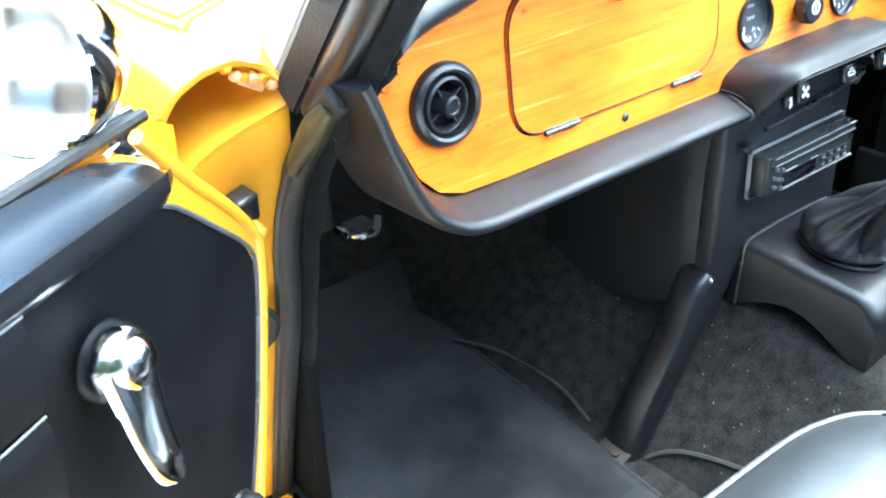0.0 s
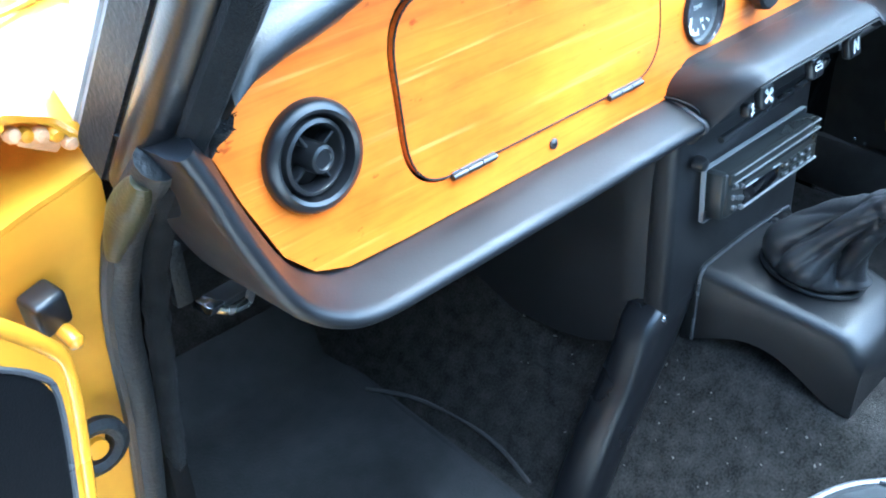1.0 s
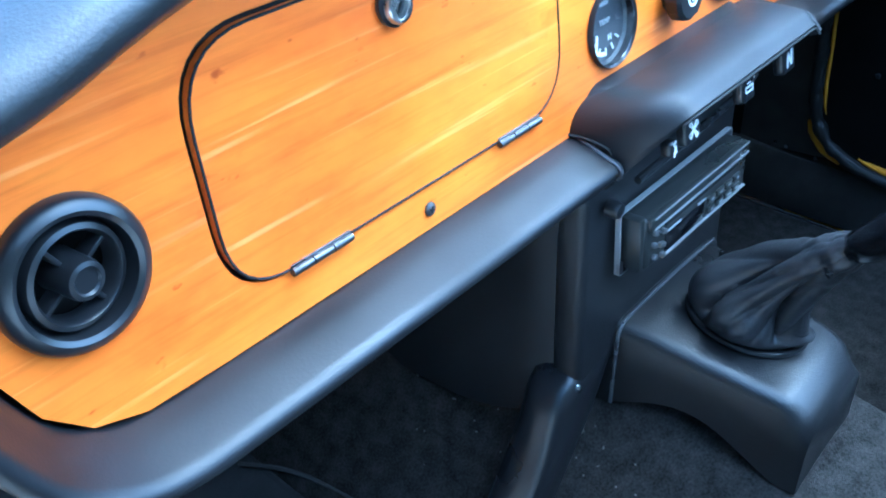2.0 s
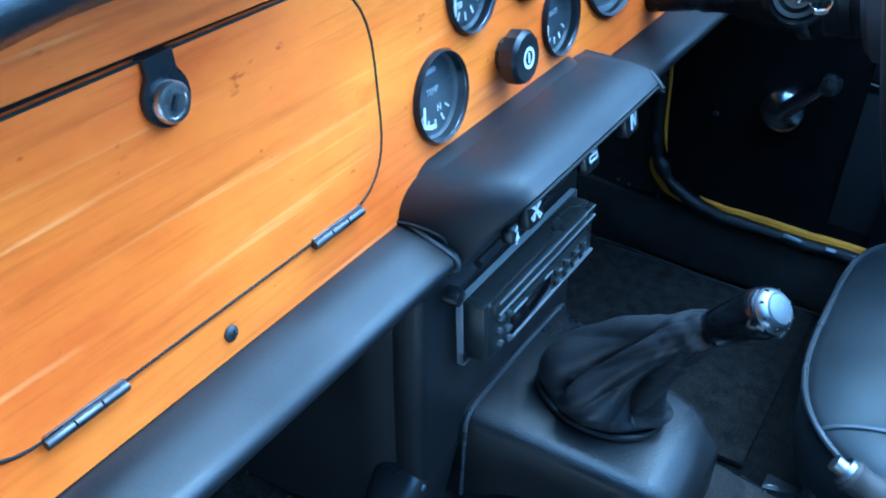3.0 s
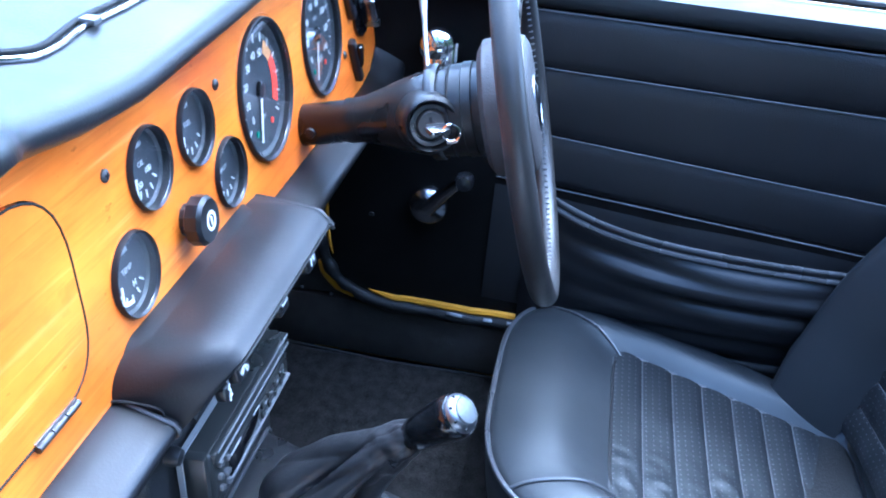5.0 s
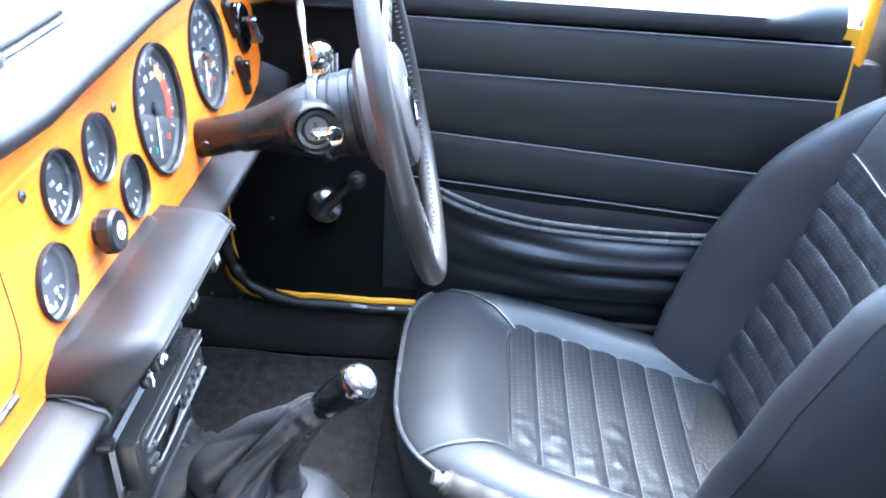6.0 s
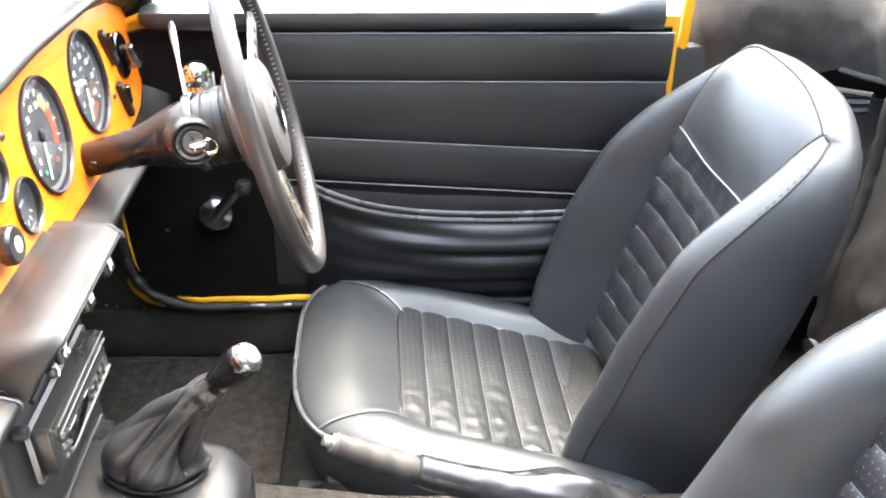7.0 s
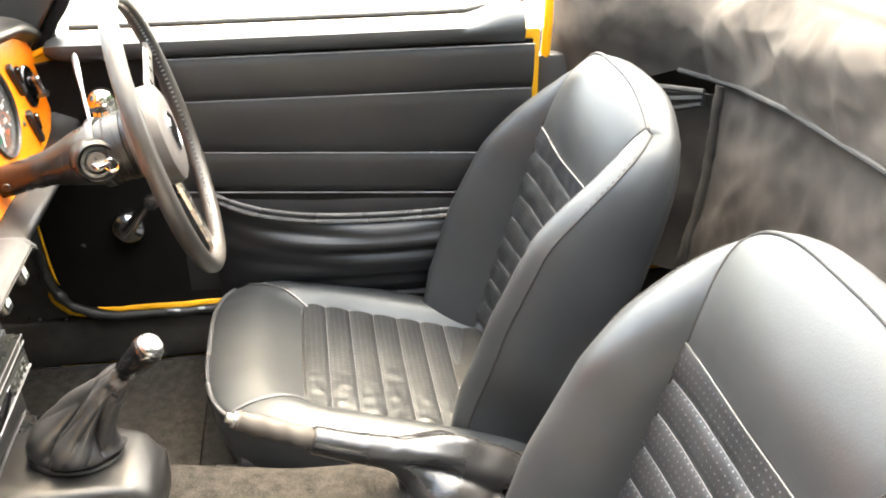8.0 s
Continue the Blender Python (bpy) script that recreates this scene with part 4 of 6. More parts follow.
    run = smooth_path([(-0.055, 0.118, 0), (-0.094, 0.086, 0), (-0.098, 0.074, 0), (-0.076, 0.058, 0), (-0.052, 0.056, 0), (-0.005, 0.060, 0), (0.045, 0.056, 0), (0.120, 0.052, 0)], 3)
    part("demister_trim", tube([on_pad(p.x, p.y, 0.002) for p in run], 0.0019, 8), CHROME, pad, "bright metal strip round the demister slot")
    part("demister_slot", tube([on_pad(p.x + 0.012, p.y + 0.010, 0.001) for p in run[4:]], 0.0025, 8), SEAM, pad)
    part("strip_clip", block((0.012, 0.012, 0.005), Matrix.Translation(on_pad(0.005, 0.060, 0.004)), 0.0015), STEEL, pad)


# ================= centre console =================
def build_console():
    con = thing("centre_console", (0.015, 0, 0.42), "black vinyl centre console below the dashboard", "console")
    part("face_panel", block((0.255, 0.03, 0.245), pose(0.012, -0.003, 0.562, -2), 0.008, 3), VINYL, con)

    def cheek(u, v):
        """Side of the console: rounded into the face, its lower edge dropping forwards."""
        y = -0.006 + 0.27 * u
        low = table([(-0.006, 0.438), (0.010, 0.412), (0.036, 0.386), (0.07, 0.369), (0.112, 0.358), (0.27, 0.345)], y)
        return (-0.108 - 0.012 * ease(0.0, 0.10, u) - 0.004 * v + 0.004 * arch(v), y, low + (0.66 - low) * v)
    part("side_panel", sheet(cheek, 18, 10, 0.010), COWL, con, "smooth black vinyl cheek", 70)
    part("side_panel", sheet(lambda u, v: (0.142, -0.004 + 0.27 * u, 0.445 + 0.215 * v), 8, 8, 0.012), VINYL, con)
    part("bolt", lathe([(0.006, 0), (0.006, 0.003), (0.003, 0.006), (0, 0.0065)], pose(-0.113, -0.018, 0.441, 90), 10), CHROME, con, "small bright bolt")
    # leg down to the floor
    leg = smooth_path([(-0.090, 0.002, 0.466), (-0.098, 0.000, 0.440), (-0.113, -0.001, 0.408), (-0.139, 0.000, 0.362), (-0.170, 0.004, 0.300), (-0.194, 0.007, 0.242), (-0.209, 0.008, 0.206)], 6)
    rings = []
    for k, p in enumerate(leg):
        t = k / (len(leg) - 1)
        w, d = 0.047 - 0.019 * ease(0.10, 1.0, t), 0.024 + 0.004 * t
        q = table([(0.0, 0.30), (0.03, 0.62), (0.08, 0.88), (0.14, 1.0), (1.0, 1.0)], t)
        rings.append([p + q * Vector((w * math.copysign(abs(math.cos(a)) ** 0.62, math.cos(a)), d * math.copysign(abs(math.sin(a)) ** 0.62, math.sin(a)), 0.42 * w * math.cos(a))) for a in (2 * math.pi * i / 28 for i in range(28))])
    part("support_leg", loft(rings), GLOSSVINYL, con, "shiny black vinyl covered support leg", 70)
    part("foot_bracket", block((0.05, 0.045, 0.006), pose(-0.236, 0.006, 0.2125, 0, -6, 8), 0.002), RUST, con, "rusty steel foot")
    part("foot_bolt", lathe([(0.007, 0), (0.007, 0.004), (0, 0.005)], pose(-0.240, 0.0, 0.2155), 6), RUST, con)

    # padded cowl above the heater levers
    cowl = thing("console_cowl", (0.012, -0.04, 0.70), "black padded vinyl cowl over the heater levers", "dash padding")
    rings = []
    for k in range(61):
        x = -0.128 + 0.040 * (1 - math.cos(math.pi / 2 * min(1, k / 16))) + max(0, k - 16) * 0.244 / 44
        q = min(1.0, max(0.0, (-0.088 - x) / 0.040))
        sink = 1 - (1 - q * q) ** 0.5
        drop = 0.014 + 0.012 * sink
        b = on_dash(x, -0.007 - 0.022 * sink, 0.008)
        fy = -0.083 + 0.046 * sink
        fz = 0.729 - 0.052 * sink
        fx = -0.119 + (x + 0.128) * 0.243 / 0.284
        end = 0.010 * ease(0.135, 0.156, x)
        fz -= end
        top = []
        for t in (0.0, 0.3, 0.6, 0.84):
            top.append(Vector((x + (fx - x) * t, b.y + (fy - b.y) * t, b.z + (fz + 0.001 - b.z) * t + 0.005 * arch(t * 0.9) - end * t * (1 - t))))
        yb = fy + 0.1 * (drop - 0.014)
        front = [Vector((fx, fy + 0.006, fz - 0.002)), Vector((fx, fy + 0.001, fz - 0.007)), Vector((fx, fy + 0.0005 + (yb - fy) * 0.5, fz - 0.007 - (drop - 0.014) * 0.5)), Vector((fx, yb + 0.002, fz - drop + 0.003)), Vector((fx, yb + 0.008, fz - drop))]
        under = [Vector((fx, -0.020, fz - drop + 0.004)), Vector((x, 0.02, fz - drop + 0.004))]
        rings.append(top + front + under)
    part("padding", loft(rings), COWL, cowl, "", 65)
    part("lip_seam", tube([r[7] + Vector((0, -0.0015, 0.001)) for r in rings[12:]], 0.0012, 6), SEAM, cowl, "stitched lower edge")
    part("end_seam", tube(smooth_path([p + Vector((-0.001, -0.0005, 0.0005)) for p in rings[1][:8]], 3), 0.0012, 6), SEAM, cowl)
    part("end_cap", loft([[p + Vector((0.0015 * q, 0, 0)) for p in rings[-1]] for q in range(3)]), COWL, cowl)

    # heater levers: dark plate, four lever ends with white symbols, a bar below
    heat = thing("heater_controls", (0.02, -0.03, 0.66), "black heater levers with white symbols", "heater controls")
    part("back_plate", block((0.21, 0.006, 0.05), pose(0.040, -0.020, 0.676, -6)), SEAM, heat)
    part("lower_bar", tube([(-0.072, -0.034, 0.640), (0.0, -0.0365, 0.646), (0.10, -0.0375, 0.655), (0.118, -0.036, 0.662)], 0.0035, 8), PLASTIC, heat)

    def lever(x, z, w, sym):
        m = pose(x, -0.066, z, -14, 0, 0)
        lv = part("lever", block((w, 0.010, w * 0.85 + 0.004), m, 0.003, 3), PLASTIC, heat, "black lever end with a white symbol")
        part("stem", block((0.006, 0.035, 0.005), pose(x, -0.033, z)), PLASTIC, lv)
        face = m @ pose(0, -0.0053, 0)

        def stroke(x0, z0, x1, z1, t=0.0016):
            L = math.hypot(x1 - x0, z1 - z0)
            part("symbol", block((L, 0.0006, t), face @ pose((x0 + x1) / 2, 0, (z0 + z1) / 2, 0, -math.degrees(math.atan2(z1 - z0, x1 - x0)))), WHITE, lv)
        s = 0.0058
        if sym == "fan":
            for a in (35, 125, 215, 305):
                c, q = math.cos(radians(a)), math.sin(radians(a))
                stroke(0, 0, s * 1.25 * c - 0.3 * s * q, s * 1.25 * q + 0.3 * s * c, 0.0013)
                stroke(0, 0, s * 1.25 * c + 0.3 * s * q, s * 1.25 * q - 0.3 * s * c, 0.0013)
                stroke(s * 1.25 * c - 0.3 * s * q, s * 1.25 * q + 0.3 * s * c, s * 1.25 * c + 0.3 * s * q, s * 1.25 * q - 0.3 * s * c, 0.0013)
        elif sym == "bend":
            stroke(-s * 0.75, -s * 1.2, -s * 0.55, s * 1.1, 0.0026), stroke(-s * 0.55, s * 1.1, s * 0.55, -s * 0.9, 0.0026), stroke(s * 0.55, -s * 0.9, s * 0.75, s * 1.3, 0.0026)
        elif sym == "car":
            stroke(-s, -s * 0.4, s, -s * 0.4, 0.0014), stroke(-s, s * 0.3, s, s * 0.3, 0.0014), stroke(-s * 0.5, s * 0.8, s * 0.5, s * 0.8, 0.0014), stroke(-s, -s * 0.4, -s, s * 0.3, 0.0014), stroke(s, -s * 0.4, s, s * 0.3, 0.0014)
        else:
            stroke(-s * 0.4, -s * 1.0, s * 0.3, s * 0.3, 0.0014), stroke(-s * 0.4, -s * 0.5, s * 0.4, -s * 0.5, 0.0014), stroke(-s * 0.2, s * 0.4, s * 0.4, s * 0.9, 0.0014)
    lever(-0.092, 0.6885, 0.010, "arrow")
    lever(-0.066, 0.6935, 0.021, "fan")
    lever(0.023, 0.6925, 0.021, "car")
    lever(0.097, 0.6915, 0.023, "bend")
    for x in (-0.088, 0.118):
        part("end_knob", lathe([(0.0075, 0), (0.0078, 0.006), (0.0060, 0.011), (0, 0.0125)], pose(x, -0.020, 0.618 + 0.15 * (x + 0.088), 90), 16), PLASTIC, heat)

    build_radio()
    build_gear()


def build_radio():
    m = pose(0.018, -0.024, 0.577, -4, 0, 0)
    rad = thing("car_radio", (0.018, -0.03, 0.545), "dark car radio with a bright trim frame", "car radio")
    rim = rounded([(-0.096, -0.030), (0.096, -0.030), (0.096, 0.030), (-0.096, 0.030)], 0.003, 3)
    hole = rounded([(-0.0945, -0.0287), (0.0945, -0.0287), (0.0945, 0.0287), (-0.0945, 0.0287)], 0.002, 3)
    part("trim_frame", plate(rim, [hole], 0.005, m @ pose(0, -0.004, 0)), TRIMLINE, rad, "bright metal trim frame")
    body = part("faceplate", block((0.178, 0.026, 0.050), m @ pose(0.004, -0.009, 0), 0.005, 3), RADIO, rad)
    part("left_cheek", block((0.012, 0.022, 0.050), m @ pose(-0.0835, -0.008, 0), 0.003), RADIO, body)
    part("upper_lip", block((0.172, 0.008, 0.012), m @ pose(0.004, -0.0205, 0.0185), 0.002), RADIO, body)
    part("bright_line", block((0.166, 0.001, 0.0016), m @ pose(0.006, -0.0246, 0.0135)), TRIMLINE, body)
    part("bright_line", block((0.166, 0.001, 0.0012), m @ pose(0.006, -0.0246, 0.0230)), TRIMLINE, body)
    part("disc_slot", block((0.128, 0.002, 0.0032), m @ pose(0.008, -0.0226, 0.0085)), SEAM, body)
    part("display", block((0.066, 0.002, 0.018), m @ pose(-0.022, -0.0222, -0.011), 0.0006), SCREEN, body, "glossy black display")
    part("title_bar", block((0.022, 0.0008, 0.0018), m @ pose(-0.042, -0.0236, 0.0005)), GREY, body)
    part("title_bar", block((0.014, 0.0008, 0.0014), m @ pose(0.005, -0.0236, 0.0005)), GREY, body)
    part("lower_edge", block((0.150, 0.003, 0.0016), m @ pose(0.016, -0.0222, -0.0225)), TRIMLINE, body)
    rnd = random.Random(4)
    for r in range(2):
        for c in range(4):
            b = part("button", block((0.013, 0.004, 0.0062), m @ pose(0.024 + 0.0158 * c, -0.0225, -0.0055 - 0.010 * r), 0.001), RADIO, body, "small black button")
            part("print", block((0.003 + 0.004 * rnd.random(), 0.0006, 0.0016), m @ pose(0.024 + 0.0158 * c, -0.0247, -0.0055 - 0.010 * r)), GREY, b)
    for x, z, w in ((-0.072, 0.008, 0.010), (-0.060, 0.004, 0.008), (-0.074, -0.003, 0.008), (-0.062, -0.008, 0.012), (-0.073, -0.015, 0.008), (-0.060, -0.019, 0.009)):
        part("button", block((w * 0.8, 0.005, 0.0048), m @ pose(x, -0.0230, z, 0, 20), 0.0014), SILVER, body, "small silver button")
    part("eject_button", block((0.012, 0.003, 0.004), m @ pose(0.080, -0.0232, 0.010), 0.001), RADIO, body)
    part("front_clip", block((0.006, 0.003, 0.009), m @ pose(-0.0935, -0.003, -0.022)), STEEL, rad)


def build_gear():
    # vinyl shroud round the lever, narrower towards the seats
    cover = thing("gear_shroud", (0.02, -0.11, 0.38), "black stitched vinyl gearbox shroud", "gear shroud")
    rings = []
    for k in range(19):
        t = k / 18
        y = -0.012 - 0.190 * t
        xl, xr = -0.061 + 0.017 * t, 0.122 - 0.056 * t
        top = 0.482 - 0.015 * t
        low = 0.386 - 0.010 * t + 0.034 * math.sin(math.pi * min(1, t / 0.92)) ** 1.4
        front = ease(0.86, 1.0, t)
        drop = 0.018 * front
        r = 0.014 + 0.006 * front
        ring = [(xl - 0.001, y, low), (xl - 0.001, y, (low + top) / 2), (xl, y, top - r - drop)]
        ring += [(xl + r * (1 - math.cos(a)), y, top - r - drop + r * math.sin(a)) for a in (0.5, 1.05, 1.57)]
        ring += [((xl + xr) / 2, y, top - drop * 0.9 + 0.003)]
        ring += [(xr - r * (1 - math.cos(a)), y, top - r - drop + r * math.sin(a)) for a in (1.57, 1.05, 0.5)]
        ring += [(xr, y, top - r - drop), (xr + 0.002, y, (low + top) / 2), (xr + 0.003, y, low)]
        rings.append(ring)
    part("body", loft(rings), SHROUD, cover, "", 60)
    seam = [Vector(rings[1][k]) + Vector((-0.0012 if k < 6 else 0.0012 if k > 6 else 0, -0.004, 0.0015)) for k in range(0, 13)]
    part("stitched_seam", tube(smooth_path(seam, 3), 0.0017, 6), PIPING, cover)
    hole = [(0.024 + 0.0435 * math.cos(a), -0.106 + 0.0535 * math.sin(a), 0.4800 + 0.008 * math.sin(a) * 0.6) for a in (2 * math.pi * k / 40 for k in range(40))]
    part("gaiter_ring", tube(hole, 0.0028, 8, closed=True), SHROUD, cover)

    gear = thing("gear_lever", (0.012, -0.11, 0.47), "gear lever with a wrinkled black gaiter and chrome-topped knob", "gear lever")
    base, top = Vector((0.024, -0.106, 0.4785)), Vector((-0.004, -0.187, 0.607))
    rings = []
    N = 144
    for k in range(57):
        t = k / 56
        c = base.lerp(top, t) + Vector((0.002 * math.sin(t * 3.1), 0.006 * math.sin(t * 3.1), 0.004 * math.sin(math.pi * t)))
        r = table([(0.0, 0.040), (0.07, 0.044), (0.18, 0.040), (0.33, 0.031), (0.50, 0.0250), (0.70, 0.0205), (0.86, 0.0170), (1.0, 0.0125)], t)
        tilt = 0.82 * ease(0.0, 0.50, t)
        ring = []
        for i in range(N):
            a = 2 * math.pi * i / N
            amp = ease(0.0, 0.14, t) * (1 - ease(0.36, 0.80, t) * 0.90)
            p1 = 2.5 * a + 0.9 * math.sin(a + 0.6) + 1.6 * t + 0.5 * math.sin(2 * a + 1)
            p2 = 4.5 * a - 3.5 * t + 1.2 * math.sin(2 * a)
            f = amp * (0.021 * (abs(math.sin(p1)) ** 0.55 - 0.72) + 0.0055 * (abs(math.sin(p2)) ** 0.7 - 0.6))
            f += 0.009 * amp * math.exp(-((t - 0.20) / 0.10) ** 2) * math.cos(a - 2.2)
            f += 0.0022 * ease(0.55, 0.75, t) * noise.noise(Vector((math.cos(a) * 2, math.sin(a) * 2, t * 14)))
            x, y = (r + f) * math.cos(a), (r * (1.22 - 0.22 * t) + f) * math.sin(a)
            ring.append(c + Vector((x, y * math.cos(tilt), y * math.sin(tilt))))
        rings.append(ring)
    part("gaiter", loft(rings), GAITER, gear, "wrinkled black vinyl gaiter", 80)
    axis = (Vector((-0.0165, -0.2300, 0.6530)) - top).normalized()
    turn = axis.to_track_quat("Z", "Y").to_matrix().to_4x4()
    m = Matrix.Translation(top - axis * 0.004) @ turn
    part("stem", lathe([(0.0125, -0.02), (0.0115, 0.001), (0.010, 0.012)], m, 16), GAITER, gear)
    kn = part("knob", lathe([(0.0, 0.0), (0.0105, 0.0), (0.0125, 0.002), (0.0160, 0.022), (0.0182, 0.040), (0.0186, 0.047), (0.0178, 0.0545), (0.0150, 0.0575)], m, 36), GLOSS, gear, "gloss black knob")
    part("cap_ring", lathe([(0.0160, 0.0562), (0.0152, 0.0590), (0.0135, 0.0614), (0.0112, 0.0626), (0.0105, 0.0618)], m, 36), STEEL, kn, "alloy ring with notches")
    for i in range(8):
        a = 2 * math.pi * i / 8
        part("notch", block((0.0026, 0.0018, 0.0022), m @ pose(0.0138 * math.cos(a), 0.0138 * math.sin(a), 0.0606, 0, 0, math.degrees(a)), 0.0005), SEAM, kn)
    part("cap_disc", lathe([(0.0110, 0.0620), (0.0102, 0.0638), (0.006, 0.0650), (0.0, 0.0653)], m, 32), DISC, kn, "white shift pattern disc")


def build_handbrake():
    hb = thing("handbrake", (0.035, -0.45, 0.36), "worn alloy handbrake grip with a black vinyl gaiter", "handbrake")
    tip, mid = Vector((0.027, -0.297, 0.502)), Vector((0.030, -0.392, 0.456))
    d = (mid - tip)
    pts = [tip + d * (k / 20) for k in range(21)]
    rs = [0.0128 + 0.0011 * math.cos(k / 20 * 2 * math.pi * 3.6) + 0.0015 * k / 20 for k in range(21)]
    rs[0] = 0.010
    part("grip", tube(pts, rs, 18), GRIP, hb, "worn grey ribbed grip")
    part("button", tube([tip - d.normalized() * 0.010, tip + d.normalized() * 0.004], [0.0065, 0.0065], 14), ALLOY, hb, "brass release button")
    part("button_ring", tube([tip - d.normalized() * 0.002, tip + d.normalized() * 0.004], [0.0105, 0.0115], 14), STEEL, hb)
    part("collar", tube([mid - d.normalized() * 0.004, mid + d.normalized() * 0.006], [0.0155, 0.0165], 18), SEAM, hb)
    # vinyl sleeve on the lever, running out into a slack boot that spreads over the tunnel
    path = smooth_path([mid, mid + Vector((0.001, -0.045, -0.018)), mid + Vector((0.003, -0.090, -0.034)), mid + Vector((0.005, -0.130, -0.052)), mid + Vector((0.006, -0.165, -0.078)), mid + Vector((0.006, -0.185, -0.106))], 10)
    rings = []
    M2 = 96
    for k, p in enumerate(path):
        t = k / (len(path) - 1)
        slack = ease(0.38, 0.72, t)
        w = 0.0170 + 0.008 * t + 0.034 * ease(0.45, 1.0, t)
        h = 0.0180 + 0.010 * t + 0.060 * ease(0.40, 1.0, t)
        turn_ = radians(-20 - 62 * ease(0.45, 1.0, t))
        ring = []
        for i in range(M2):
            a = 2 * math.pi * i / M2
            p1 = 2.5 * a + 0.8 * math.sin(a + 1.2) + 3.4 * t + 0.6
            f = 1 + slack * (0.42 * (abs(math.sin(p1)) ** 0.7 - 0.62) + 0.20 * noise.noise(Vector((math.cos(a) * 1.8, math.sin(a) * 1.8, t * 5))))
            f += 0.05 * ease(0.1, 0.3, t) * noise.noise(Vector((math.cos(a) * 2, math.sin(a) * 2, t * 16)))
            u = h * f * math.sin(a)
            ring.append(p + Vector((w * f * math.cos(a), -u * math.sin(turn_) * -1.0, u * math.cos(turn_))))
        rings.append(ring)
    part("gaiter", loft(rings), GLOSSBOOT, hb, "creased shiny black vinyl gaiter", 80)
    skirt = lambda u, v: (lambda a, r: Vector((0.036 + 0.85 * r * math.cos(a), -0.572 + 1.15 * r * math.sin(a), 0.352 + 0.030 * (1 - v) ** 2 + 0.004 * math.sin(5 * a + 9 * v))))(2 * math.pi * u, 0.028 + 0.050 * v)
    part("boot_skirt", sheet(skirt, 48, 8, 0.002), GLOSSBOOT, hb)


# ================= steering =================
WC, EL, WR = Vector((0.3116, -0.2244, 0.7777)), radians(14.3), 0.1890


def build_steering():
    ax = Vector((0.069, -math.cos(EL), math.sin(EL))).normalized()
    right = Vector((1, 0, 0))
    right = (right - ax * right.dot(ax)).normalized()
    up = ax.cross(right) * -1 if ax.cross(right).z < 0 else ax.cross(right)
    W = Matrix((right, up, ax)).transposed().to_4x4()
    W.translation = WC  # local z towards the driver, y up the wheel
    wheel = thing("steering_wheel", WC, "worn dark leather steering wheel with three alloy spokes", "steering wheel")
    n = 96
    rim = [W @ Vector((WR * math.sin(2 * math.pi * k / n), WR * math.cos(2 * math.pi * k / n), 0)) for k in range(n)]
    part("rim", tube(rim, 0.0120, 18, closed=True), RIM, wheel, "worn grey-brown leather rim")
    bm = bmesh.new()
    for k in range(150):
        a = 2 * math.pi * k / 150
        c = W @ Vector(((WR - 0.0117) * math.sin(a), (WR - 0.0117) * math.cos(a), 0.002))
        block((0.0014, 0.0022, 0.004), Matrix.Translation(c) @ W.to_3x3().to_4x4() @ pose(0, 0, 0, 0, 0, -math.degrees(a) + 25), 0, 1, bm)
    st = part("rim_stitching", bm, STEEL, wheel, "stitches round the inside of the rim")
    tagged(st, kind="stuff")
    # hub pad and badge
    B = W @ pose(0, 0, -0.012)
    part("hub_pad", lathe([(0.0, -0.030), (0.058, -0.030), (0.067, -0.024), (0.069, -0.010), (0.069, 0.008), (0.066, 0.016), (0.058, 0.020), (0.030, 0.0205), (0.0, 0.0205)], B, 48), HUBPAD, wheel, "round grey-black rubber hub pad")
    part("badge_ring", lathe([(0.028, 0.0205), (0.028, 0.0225), (0.024, 0.0240), (0.022, 0.0225), (0.0, 0.0222)], B, 40), CHROME, wheel, "bright round badge")
    part("badge_centre", lathe([(0.0, 0.0238), (0.017, 0.0238), (0.018, 0.0226)], B, 32), GLOSS, wheel)
    for a in (62, 180, 298):
        r = radians(a)
        pts = []
        for k in range(9):
            t = k / 8
            rad = 0.045 + (WR - 0.045) * t
            half = 0.014 - 0.005 * t + (0.006 * max(0, t - 0.8) * 5) * 0.4
            pts.append((rad, half, -0.014 + 0.012 * t ** 1.2))
        rings = []
        for rad, half, z in pts:
            e = Vector((math.sin(r), math.cos(r), 0))
            q = Vector((math.cos(r), -math.sin(r), 0))
            rings.append([W @ (e * rad + q * half * s + Vector((0, 0, z + dz))) for s, dz in ((-1, 0.0030), (1, 0.0030), (1, -0.0030), (-1, -0.0030))])
        sp = part("spoke", loft(rings), ALLOY, wheel, "flat satin alloy spoke", 30)
        for t, hr in ((0.42, 0.0062), (0.60, 0.0052), (0.76, 0.0044)):
            rad = 0.045 + (WR - 0.045) * t
            part("spoke_hole", lathe([(0, 0.0034), (hr, 0.0034), (hr, 0.0022)], W @ pose(rad * math.sin(r), rad * math.cos(r), -0.014 + 0.012 * t ** 1.2, -4 * math.cos(r), 4 * math.sin(r), 0), 16), SEAM, sp)

    col = thing("steering_column", WC - ax * 0.15, "gloss black steering column with an ignition lock", "steering column")
    run = (Vector((0.305, 0.004, 0.722)) - WC).normalized()
    C = Matrix.Translation(WC + run * 0.06) @ (-run).to_track_quat("Z", "Y").to_matrix().to_4x4()  # local z towards the driver, y up
    part("tube", lathe([(0.0215, -0.30), (0.0215, -0.125), (0.0232, -0.123), (0.0232, -0.112)], C, 36, caps=True), COLUMN, col)
